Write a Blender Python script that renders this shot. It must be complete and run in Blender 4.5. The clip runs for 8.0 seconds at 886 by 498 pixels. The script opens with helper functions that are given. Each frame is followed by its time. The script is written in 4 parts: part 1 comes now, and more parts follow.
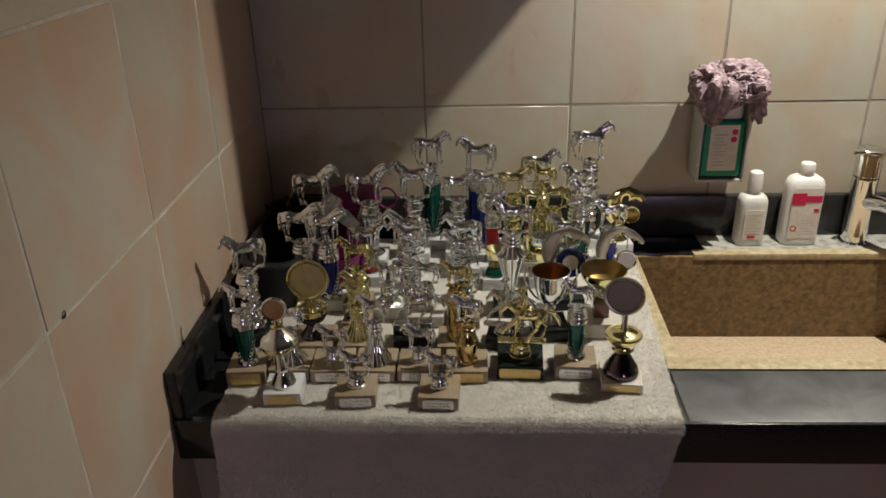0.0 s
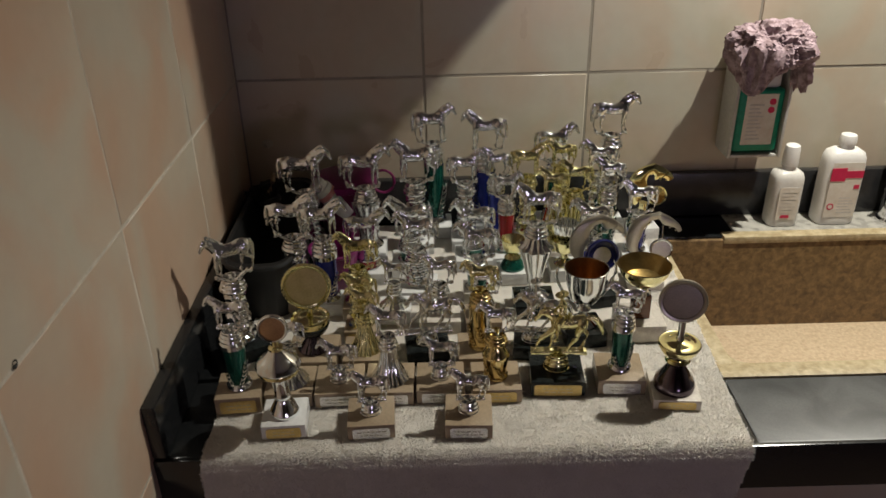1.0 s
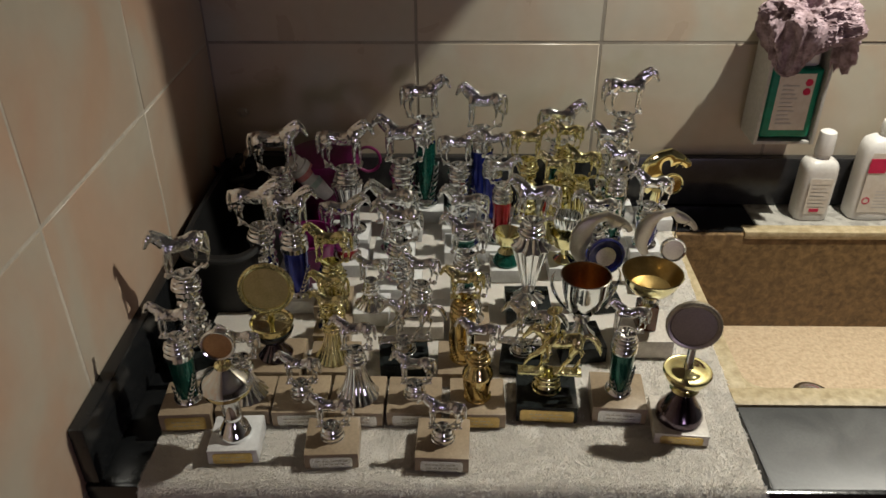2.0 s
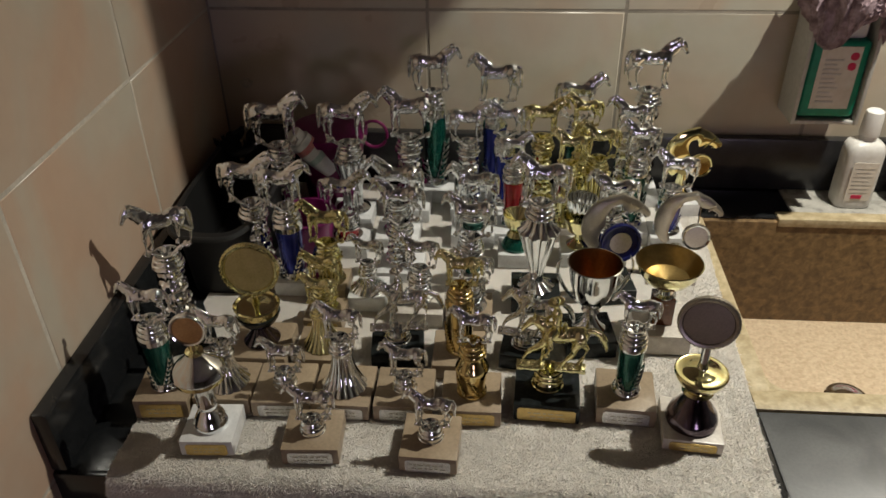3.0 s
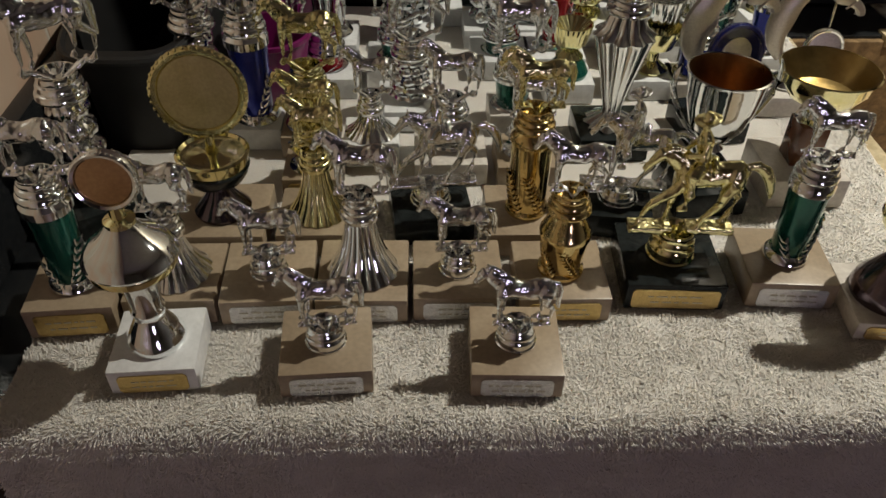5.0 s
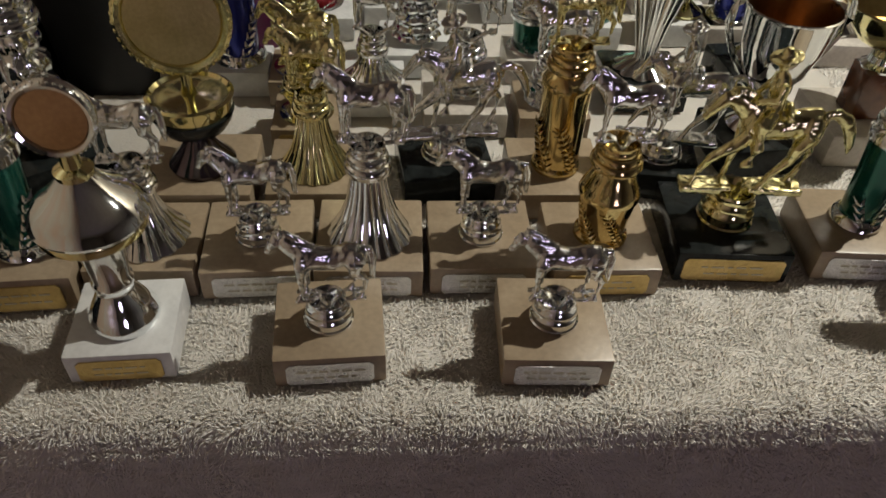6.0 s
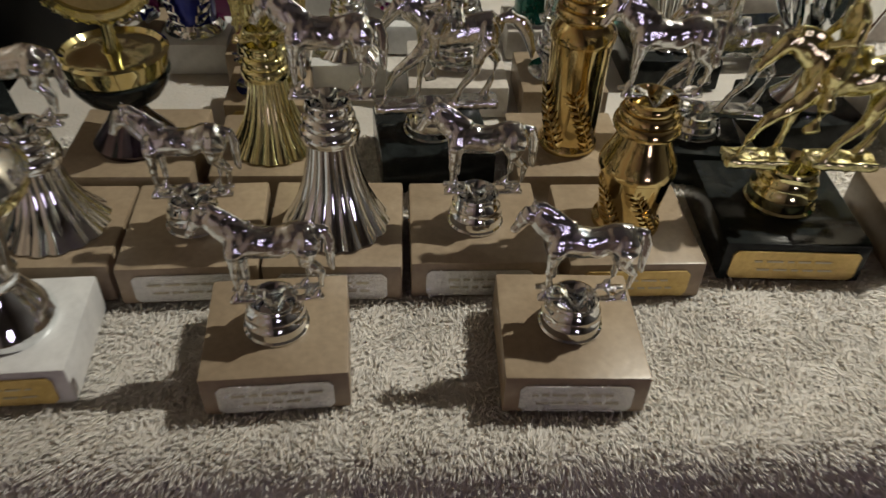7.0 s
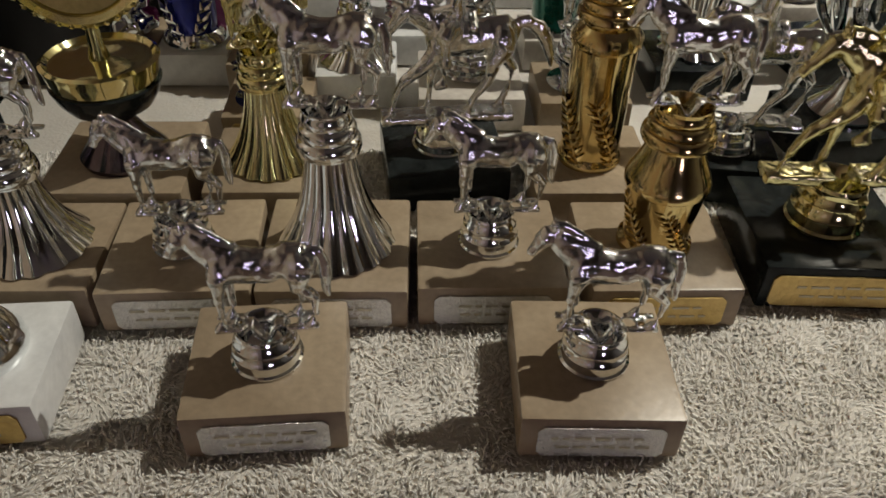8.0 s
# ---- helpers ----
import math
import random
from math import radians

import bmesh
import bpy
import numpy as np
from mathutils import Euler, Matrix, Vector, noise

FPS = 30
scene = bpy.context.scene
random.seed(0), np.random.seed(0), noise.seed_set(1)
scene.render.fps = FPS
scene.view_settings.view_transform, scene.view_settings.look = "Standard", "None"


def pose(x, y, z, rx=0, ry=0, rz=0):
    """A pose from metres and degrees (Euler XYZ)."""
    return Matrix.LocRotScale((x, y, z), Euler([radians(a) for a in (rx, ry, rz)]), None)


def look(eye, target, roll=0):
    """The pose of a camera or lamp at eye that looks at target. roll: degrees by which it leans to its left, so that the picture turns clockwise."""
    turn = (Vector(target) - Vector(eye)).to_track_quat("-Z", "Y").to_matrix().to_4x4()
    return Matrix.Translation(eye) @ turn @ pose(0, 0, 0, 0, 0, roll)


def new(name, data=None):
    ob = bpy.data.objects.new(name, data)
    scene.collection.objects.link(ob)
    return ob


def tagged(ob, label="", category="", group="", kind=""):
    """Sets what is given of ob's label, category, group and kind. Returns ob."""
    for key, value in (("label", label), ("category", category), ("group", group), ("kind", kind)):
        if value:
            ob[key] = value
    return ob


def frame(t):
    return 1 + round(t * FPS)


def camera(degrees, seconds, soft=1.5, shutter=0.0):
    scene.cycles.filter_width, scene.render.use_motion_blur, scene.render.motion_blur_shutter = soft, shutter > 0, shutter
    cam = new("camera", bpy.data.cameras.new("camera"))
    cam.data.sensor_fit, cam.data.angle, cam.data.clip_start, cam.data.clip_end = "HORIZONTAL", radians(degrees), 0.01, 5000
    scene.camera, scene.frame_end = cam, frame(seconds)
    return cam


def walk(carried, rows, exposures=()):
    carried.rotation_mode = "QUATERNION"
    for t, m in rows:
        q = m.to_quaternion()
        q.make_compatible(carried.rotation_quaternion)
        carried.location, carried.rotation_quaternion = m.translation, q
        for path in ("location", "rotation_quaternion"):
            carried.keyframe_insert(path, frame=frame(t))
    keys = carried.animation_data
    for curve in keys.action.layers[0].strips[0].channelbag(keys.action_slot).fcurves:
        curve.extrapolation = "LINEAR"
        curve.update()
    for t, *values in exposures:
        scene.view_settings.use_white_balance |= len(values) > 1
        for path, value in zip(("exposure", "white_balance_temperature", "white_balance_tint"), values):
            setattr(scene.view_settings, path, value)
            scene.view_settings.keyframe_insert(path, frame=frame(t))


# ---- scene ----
cam = camera(59.1, 8.0, shutter=0.5)
PATH = [
    (0, (0.115, 0.011, 1.604), (0.018, 1.818, 0.752), -1.6),
    (0.5, (0.055, 0.122, 1.593), (0.005, 1.908, 0.696), -1.8),
    (1, (0.019, 0.194, 1.575), (0.03, 1.958, 0.632), -1.3),
    (1.2, (0.022, 0.212, 1.569), (0.043, 1.97, 0.615), -1.2),
    (2.3, (0.082, 0.375, 1.569), (0.021, 2.06, 0.492), -0.2),
    (2.5, (0.093, 0.38, 1.549), (0.009, 2.071, 0.485), -0.5),
    (3, (0.113, 0.409, 1.534), (-0.019, 2.072, 0.431), -0.9),
    (3.5, (0.088, 0.453, 1.51), (-0.058, 2.073, 0.346), -1.0),
    (4, (0.043, 0.539, 1.451), (-0.014, 2.104, 0.206), -0.4),
    (4.5, (0.01, 0.62, 1.403), (0.041, 2.064, 0.02), 0.5),
    (5, (-0.014, 0.627, 1.305), (0.058, 2.141, 0.0), 1.2),
    (5.2, (-0.025, 0.663, 1.309), (0.076, 2.086, -0.089), 2.4),
    (6.3, (-0.038, 0.690, 1.226), (0.092, 2.181, -0.100), 2.9),
    (6.5, (-0.032, 0.687, 1.219), (0.076, 2.201, -0.083), 2.4),
    (7, (-0.022, 0.748, 1.165), (0.096, 2.257, -0.143), 2.3),
    (7.5, (-0.015, 0.77, 1.148), (0.084, 2.281, -0.159), 1.8),
    (8, (-0.017, 0.774, 1.145), (0.058, 2.316, -0.127), 1.4),
]
walk(cam, [(t, look(eye, target, roll)) for t, eye, target, roll in PATH])
# ---------------------------------------------------------------- light
EXPOSURE = -0.12
scene.view_settings.exposure = EXPOSURE
world = bpy.data.worlds.new("room_dark")
scene.world = world
world.use_nodes = True
world.node_tree.nodes["Background"].inputs[0].default_value = (0.95, 0.78, 0.60, 1)
world.node_tree.nodes["Background"].inputs[1].default_value = 0.005


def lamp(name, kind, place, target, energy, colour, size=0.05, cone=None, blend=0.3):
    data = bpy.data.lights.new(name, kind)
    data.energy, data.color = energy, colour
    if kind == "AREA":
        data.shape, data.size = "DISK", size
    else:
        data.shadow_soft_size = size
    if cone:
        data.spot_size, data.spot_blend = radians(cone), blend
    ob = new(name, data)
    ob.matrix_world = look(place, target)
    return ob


LAMP = (0.81, 1.315, 2.10)
lamp("sink_spot_light", "SPOT", LAMP, (0.86, 1.24, 0.9), 80, (1.0, 0.96, 0.84), 0.010, 156, 0.85)
# Added violet fill with no seen source, standing for light behind the camera.
lamp("room_fill", "AREA", (0.75, -1.5, 0.95), (0.1, 0.9, 0.8), 4.0, (0.86, 0.70, 1.0), 0.5)

# ---------------------------------------------------------------- materials


def mat(name, colour, rough=0.5, metal=0.0, colour2=None, scale=20.0, amount=0.5, bump=0.0, bump_scale=120.0,
        rough_var=0.0, coat=0.0, spread=0.0, detail=6.0, distort=0.0, transmission=0.0, grainy=0.25):
    """A principled surface with two scales of variation, fine relief and a small change from piece to piece."""
    m = bpy.data.materials.new(name)
    m.use_nodes = True
    nt = m.node_tree
    n, l = nt.nodes, nt.links
    b = n["Principled BSDF"]
    b.inputs["Metallic"].default_value = metal
    b.inputs["Coat Weight"].default_value = coat
    b.inputs["Transmission Weight"].default_value = transmission
    co = n.new("ShaderNodeTexCoord")
    info = n.new("ShaderNodeObjectInfo")
    add = n.new("ShaderNodeVectorMath")
    add.operation = "MULTIPLY_ADD"
    l.new(info.outputs["Random"], add.inputs[0])
    add.inputs[1].default_value = (3.7, 5.1, 2.9)
    l.new(co.outputs["Object"], add.inputs[2])
    big = n.new("ShaderNodeTexNoise")
    big.inputs["Scale"].default_value, big.inputs["Detail"].default_value = scale, detail
    big.inputs["Distortion"].default_value = distort
    l.new(add.outputs[0], big.inputs["Vector"])
    fine = n.new("ShaderNodeTexNoise")
    fine.inputs["Scale"].default_value, fine.inputs["Detail"].default_value = bump_scale, 4
    l.new(add.outputs[0], fine.inputs["Vector"])
    ramp = n.new("ShaderNodeValToRGB")
    c2 = colour2 or tuple(c * 0.8 for c in colour)
    ramp.color_ramp.elements[0].position, ramp.color_ramp.elements[1].position = 0.5 - 0.5 * (1 - amount), 0.5 + 0.5 * (1 - amount)
    ramp.color_ramp.elements[0].color, ramp.color_ramp.elements[1].color = (*c2, 1), (*colour, 1)
    ramp.color_ramp.interpolation = "EASE"
    l.new(big.outputs["Fac"], ramp.inputs[0])
    grain = n.new("ShaderNodeMixRGB")
    grain.blend_type, grain.inputs[0].default_value = "OVERLAY", grainy
    l.new(ramp.outputs[0], grain.inputs[1])
    l.new(fine.outputs["Fac"], grain.inputs[2])
    hsv = n.new("ShaderNodeHueSaturation")
    l.new(grain.outputs[0], hsv.inputs["Color"])
    if spread:
        mr = n.new("ShaderNodeMapRange")
        mr.inputs[3].default_value, mr.inputs[4].default_value = 1 - spread, 1 + spread
        l.new(info.outputs["Random"], mr.inputs[0])
        l.new(mr.outputs[0], hsv.inputs["Value"])
    l.new(hsv.outputs[0], b.inputs["Base Color"])
    rr = n.new("ShaderNodeMapRange")
    rr.inputs[3].default_value, rr.inputs[4].default_value = max(0.02, rough - rough_var), min(1, rough + rough_var)
    l.new(big.outputs["Fac"], rr.inputs[0])
    l.new(rr.outputs[0], b.inputs["Roughness"])
    if bump:
        bm_ = n.new("ShaderNodeBump")
        bm_.inputs["Strength"].default_value, bm_.inputs["Distance"].default_value = bump, 0.001
        l.new(fine.outputs["Fac"], bm_.inputs["Height"])
        l.new(bm_.outputs[0], b.inputs["Normal"])
    return m


def stretched(m, factors):
    """Draws the pattern of m out along one of its own axes."""
    n, l = m.node_tree.nodes, m.node_tree.links
    mul = n.new("ShaderNodeVectorMath")
    mul.operation = "MULTIPLY"
    mul.inputs[1].default_value = factors
    big = n["Noise Texture"]
    l.new(big.inputs["Vector"].links[0].from_socket, mul.inputs[0])
    l.new(mul.outputs[0], big.inputs["Vector"])


SILVER = mat("chromed_plastic", (0.90, 0.93, 0.94), 0.05, 1.0, (0.80, 0.83, 0.84), 60, 0.3, 0.09, 200, 0.03)
GOLD = mat("gold_plastic", (0.90, 0.85, 0.49), 0.07, 1.0, (0.79, 0.74, 0.37), 60, 0.3, 0.09, 200, 0.03)
AMBER = mat("amber_metal", (0.76, 0.62, 0.31), 0.10, 1.0, (0.62, 0.47, 0.19), 60, 0.3, 0.08, 200, 0.06)
BRONZE = mat("copper_inside", (0.30, 0.15, 0.06), 0.30, 1.0, (0.22, 0.105, 0.04), 40, 0.3, 0.05, 200, 0.08)
OCHRE = mat("ochre_inside", (0.44, 0.32, 0.13), 0.32, 1.0, (0.34, 0.24, 0.09), 40, 0.3, 0.05, 200, 0.08)
SATIN = mat("satin_disc", (0.50, 0.465, 0.40), 0.36, 1.0, (0.42, 0.385, 0.33), 60, 0.3, 0.2, 500, 0.05)
GOLDDISC = mat("gold_disc", (0.62, 0.52, 0.25), 0.36, 1.0, (0.50, 0.41, 0.18), 60, 0.3, 0.2, 400, 0.06)
REDDISC = mat("bronze_disc", (0.58, 0.38, 0.20), 0.40, 1.0, (0.48, 0.30, 0.15), 60, 0.3, 0.2, 400, 0.06)
GREEN = mat("green_foil", (0.01, 0.12, 0.085), 0.22, 0.6, (0.006, 0.08, 0.06), 50, 0.3, 0.05, 300, 0.06, 0.4)
BLUE = mat("blue_foil", (0.02, 0.035, 0.30), 0.22, 0.6, (0.012, 0.02, 0.20), 50, 0.3, 0.05, 300, 0.06, 0.4)
NAVY = mat("navy_enamel", (0.010, 0.014, 0.10), 0.18, 0.2, (0.006, 0.008, 0.06), 50, 0.3, 0.05, 300, 0.06, 0.4)
RED = mat("red_foil", (0.32, 0.008, 0.014), 0.22, 0.5, (0.22, 0.006, 0.010), 50, 0.3, 0.05, 300, 0.06, 0.4)
DARKMETAL = mat("dark_purple_metal", (0.16, 0.13, 0.15), 0.12, 1.0, (0.10, 0.08, 0.10), 50, 0.3, 0.05, 200, 0.05)
BROWN = mat("brown_lacquer", (0.16, 0.055, 0.02), 0.25, 0.0, (0.10, 0.03, 0.012), 60, 0.4, 0.1, 200, 0.06, 0.4)
TAN = mat("tan_marble", (0.335, 0.262, 0.180), 0.36, 0.0, (0.262, 0.198, 0.132), 28, 0.45, 0.10, 300, 0.08, 0.0, 0.07, 8, 1.0)
WHITE = mat("white_marble", (0.70, 0.70, 0.69), 0.30, 0.0, (0.54, 0.54, 0.54), 22, 0.35, 0.05, 300, 0.06, 0.0, 0.04, 8, 2.0)
GREY = mat("grey_marble", (0.60, 0.56, 0.50), 0.34, 0.0, (0.45, 0.41, 0.37), 26, 0.4, 0.05, 300, 0.06, 0.0, 0.08, 8, 2.0)
BLACK = mat("black_marble", (0.006, 0.007, 0.007), 0.14, 0.0, (0.022, 0.026, 0.026), 40, 0.2, 0.03, 300, 0.06, 0.0, 0.0, 10, 3.0)
BLACK.node_tree.nodes["Principled BSDF"].inputs["Specular IOR Level"].default_value = 0.18
PLATE_GOLD = mat("gold_plate", (0.66, 0.50, 0.22), 0.45, 1.0, (0.50, 0.36, 0.13), 90, 0.3, 0.5, 420, 0.10)
PLATE_SILVER = mat("silver_plate", (0.80, 0.80, 0.78), 0.24, 1.0, (0.62, 0.62, 0.60), 300, 0.3, 0.9, 900, 0.10)
ENGRAVING = mat("engraving", (0.52, 0.47, 0.36), 0.45, 1.0)
TILE = mat("beige_wall_tile", (0.455, 0.43, 0.35), 0.30, 0.0, (0.46, 0.375, 0.285), 7.0, 0.62, 0.05, 45, 0.08, 0.0, 0.05, 4.0, 0.9, grainy=0.06)
stretched(TILE, (1.0, 0.65, 1.0))
# TILE again, pinker: the side wall's warmer light goes into its peach colour.
PEACHLIT_TILE = mat("peach_lit_wall_tile", (0.455, 0.405, 0.325), 0.32, 0.0, (0.475, 0.325, 0.23), 6.0, 0.62, 0.05, 45, 0.08, 0.0, 0.05, 4.0, 0.9, grainy=0.06)
stretched(PEACHLIT_TILE, (1.0, 0.65, 1.0))
GROUT = mat("pale_grout", (0.56, 0.51, 0.43), 0.85, 0.0, (0.40, 0.36, 0.30), 30, 0.4, 0.4, 300)
GRANITE = mat("black_granite", (0.009, 0.010, 0.011), 0.16, 0.0, (0.018, 0.019, 0.020), 160, 0.3, 0.06, 500, 0.06)
# Pale copy of GRANITE: lamplight and wet glare put into the colour.
LIT_LEDGE = mat("lit_granite", (0.52, 0.50, 0.45), 0.28, 0.0, (0.24, 0.23, 0.21), 40, 0.35, 0.10, 400, 0.10)
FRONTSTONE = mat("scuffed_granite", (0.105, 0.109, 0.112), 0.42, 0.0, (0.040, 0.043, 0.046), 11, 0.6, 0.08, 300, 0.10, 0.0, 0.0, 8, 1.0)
UPSTAND = mat("dark_upstand", (0.030, 0.030, 0.031), 0.24, 0.0, (0.018, 0.018, 0.019), 40, 0.3, 0.06, 400, 0.06)
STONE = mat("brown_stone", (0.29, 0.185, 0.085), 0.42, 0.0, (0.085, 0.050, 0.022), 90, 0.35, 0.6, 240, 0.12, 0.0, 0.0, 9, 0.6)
# Same stone as STONE, lightened: the lamp's light on the floor is painted in.
LIT_BASIN = mat("lit_basin_stone", (0.80, 0.645, 0.46), 0.4, 0.0, (0.56, 0.41, 0.26), 150, 0.3, 0.5, 240, 0.12, 0.0, 0.0, 9, 0.6)
RIM = mat("pale_stone_rim", (0.56, 0.47, 0.30), 0.5, 0.0, (0.34, 0.26, 0.14), 70, 0.4, 0.5, 240, 0.10)
TOWEL = mat("white_terry", (0.90, 0.85, 0.775), 0.95, 0.0, (0.80, 0.75, 0.68), 30, 0.4, 0.6, 500)
towel_skin = TOWEL.node_tree.nodes["Principled BSDF"]
towel_skin.inputs["Subsurface Weight"].default_value = 0.5
towel_skin.inputs["Subsurface Radius"].default_value = (1.0, 0.9, 0.8)
towel_skin.inputs["Subsurface Scale"].default_value = 0.006
BLACKPLASTIC = mat("black_plastic", (0.006, 0.006, 0.0065), 0.55, 0.0, (0.010, 0.010, 0.010), 60, 0.4, 0.1, 300)
MAGENTA = mat("magenta_plastic", (0.15, 0.006, 0.07), 0.35, 0.0, (0.11, 0.005, 0.05), 30, 0.4, 0.08, 200)
PINK = mat("bright_pink_plastic", (0.17, 0.006, 0.095), 0.32, 0.0, (0.13, 0.005, 0.07), 30, 0.4, 0.08, 200)
WHITEPLASTIC = mat("white_plastic", (0.80, 0.79, 0.76), 0.32, 0.0, (0.74, 0.72, 0.69), 30, 0.4, 0.05, 200)
MILK = mat("milky_plastic", (0.70, 0.68, 0.64), 0.36, 0.0, (0.62, 0.60, 0.56), 30, 0.4, 0.05, 200)
GREYPLASTIC = mat("grey_plastic", (0.50, 0.49, 0.46), 0.38, 0.0, (0.44, 0.43, 0.40), 30, 0.4, 0.08, 200)
LABELGREEN = mat("green_label", (0.0, 0.26, 0.15), 0.42, 0.0, (0.0, 0.21, 0.12), 30, 0.4)
LABELRED = mat("crimson_label", (0.62, 0.02, 0.09), 0.42, 0.0, (0.54, 0.015, 0.07), 30, 0.4)
LABELPALE = mat("pale_label", (0.72, 0.68, 0.60), 0.5, 0.0, (0.66, 0.60, 0.52), 30, 0.4)
LABELINK = mat("label_ink", (0.60, 0.57, 0.54), 0.6)
CLOTH = mat("lilac_terry", (0.46, 0.35, 0.39), 0.95, 0.0, (0.15, 0.095, 0.10), 75, 0.4, 0.9, 300)
CHROME = mat("chrome", (0.80, 0.80, 0.80), 0.07, 1.0, (0.74, 0.74, 0.74), 30, 0.3, 0.02, 200, 0.03)
PLASTER = mat("wall_plaster", (0.30, 0.30, 0.29), 0.9, 0.0, (0.26, 0.25, 0.24), 5, 0.4, 0.2, 90)
CEILING = mat("white_ceiling_paint", (0.34, 0.33, 0.31), 0.9, 0.0, (0.29, 0.28, 0.265), 5, 0.4, 0.2, 90)
MINT = mat("mint_print", (0.50, 0.62, 0.55), 0.42, 0.0, (0.44, 0.56, 0.50), 60, 0.4)
ROSE = mat("faded_red_print", (0.62, 0.16, 0.16), 0.42, 0.0, (0.60, 0.30, 0.28), 160, 0.4)
WOOD = mat("pale_brush_wood", (0.40, 0.30, 0.20), 0.55, 0.0, (0.30, 0.21, 0.13), 60, 0.4, 0.3, 200)
STAINEDGROUT = mat("stained_grout", (0.36, 0.32, 0.265), 0.85, 0.0, (0.22, 0.195, 0.16), 14, 0.4, 0.4, 300)
FLOORTILE = mat("brown_floor_tile", (0.22, 0.15, 0.10), 0.5, 0.0, (0.16, 0.11, 0.07), 5, 0.4, 0.2, 90)

# ---------------------------------------------------------------- mesh helpers


def mesh_of(name, bm, material, smooth=True):
    me = bpy.data.meshes.new(name)
    bmesh.ops.recalc_face_normals(bm, faces=bm.faces)
    bm.to_mesh(me)
    bm.free()
    me.materials.append(material)
    if smooth:
        me.shade_smooth()
        me.set_sharp_from_angle(angle=radians(38))
    return me


def part(name, bm, material, parent=None, label="", m=None, smooth=True):
    me = bm if isinstance(bm, bpy.types.Mesh) else mesh_of(name, bm, material, smooth)
    ob = new(name, me)
    if parent is not None:
        ob.parent = parent
    if m is not None:
        ob.matrix_basis = m
    if label:
        tagged(ob, label)
    return ob


def thing(name, place, label, category, rz=0.0, group="", kind=""):
    ob = new(name)
    ob.matrix_basis = pose(*place, 0, 0, rz)
    ob.empty_display_size = 0.02
    return tagged(ob, label, category, group, kind)


def box(x0, x1, y0, y1, z0, z1, bevel=0.0, seg=2, bm=None):
    own = bmesh.new()
    bmesh.ops.create_cube(own, size=1)
    for v in own.verts:
        v.co = Vector(((x0, x1)[v.co.x > 0], (y0, y1)[v.co.y > 0], (z0, z1)[v.co.z > 0]))
    if bevel:
        bmesh.ops.bevel(own, geom=own.edges[:], offset=bevel, segments=seg, affect="EDGES", profile=0.6)
    if bm is None:
        return own
    tmp = bpy.data.meshes.new("tmp")
    own.to_mesh(tmp)
    own.free()
    bm.from_mesh(tmp)
    bpy.data.meshes.remove(tmp)
    return bm


def lathe(profile, seg=32, flute=0, depth=0.0, bm=None, twist=0.0, squash=1.0, caps=True):
    """A turned form from (radius, height) rows; flute: how many grooves run down it."""
    bm = bm or bmesh.new()
    if flute:
        seg = flute * 6
    rings = []
    z_low, z_high = profile[0][1], profile[-1][1]
    for r, z in profile:
        ring = []
        for i in range(seg):
            a = 2 * math.pi * i / seg
            k = 1 + (depth * (abs(math.cos(a * flute / 2 + twist * (z - z_low))) - 0.6) if flute else 0)
            ring.append(bm.verts.new((r * k * math.cos(a), squash * r * k * math.sin(a), z)))
        rings.append(ring)
    for lo, hi in zip(rings, rings[1:]):
        for i in range(seg):
            bm.faces.new((lo[i], lo[(i + 1) % seg], hi[(i + 1) % seg], hi[i]))
    for ring in (rings[0], rings[-1]) if caps else ():
        if (ring[0].co - ring[seg // 2].co).length > 1e-6:
            bm.faces.new(ring)
    return bm


def tube(points, radii, seg=10, bm=None, squash=(1.0, 1.0)):
    """A closed limb along points with a radius at each; squash: across and along its own up."""
    bm = bm or bmesh.new()
    pts = [Vector(p) for p in points]
    rings = []
    for i, p in enumerate(pts):
        d = (pts[min(i + 1, len(pts) - 1)] - pts[max(i - 1, 0)]).normalized()
        side = d.cross(Vector((0, 0, 1)) if abs(d.z) < 0.95 else Vector((1, 0, 0))).normalized()
        up = side.cross(d)
        rings.append([bm.verts.new(p + radii[i] * (squash[0] * math.cos(a) * side + squash[1] * math.sin(a) * up))
                      for a in (2 * math.pi * k / seg for k in range(seg))])
    for lo, hi in zip(rings, rings[1:]):
        for k in range(seg):
            bm.faces.new((lo[k], lo[(k + 1) % seg], hi[(k + 1) % seg], hi[k]))
    bm.faces.new(rings[0][::-1])
    bm.faces.new(rings[-1])
    return bm


def ball(c, r, bm, scale=(1, 1, 1), seg=12):
    bmesh.ops.create_uvsphere(bm, u_segments=seg, v_segments=seg // 2 + 2, radius=r,
                              matrix=Matrix.Translation(c) @ Matrix.Diagonal((*scale, 1)))
    return bm


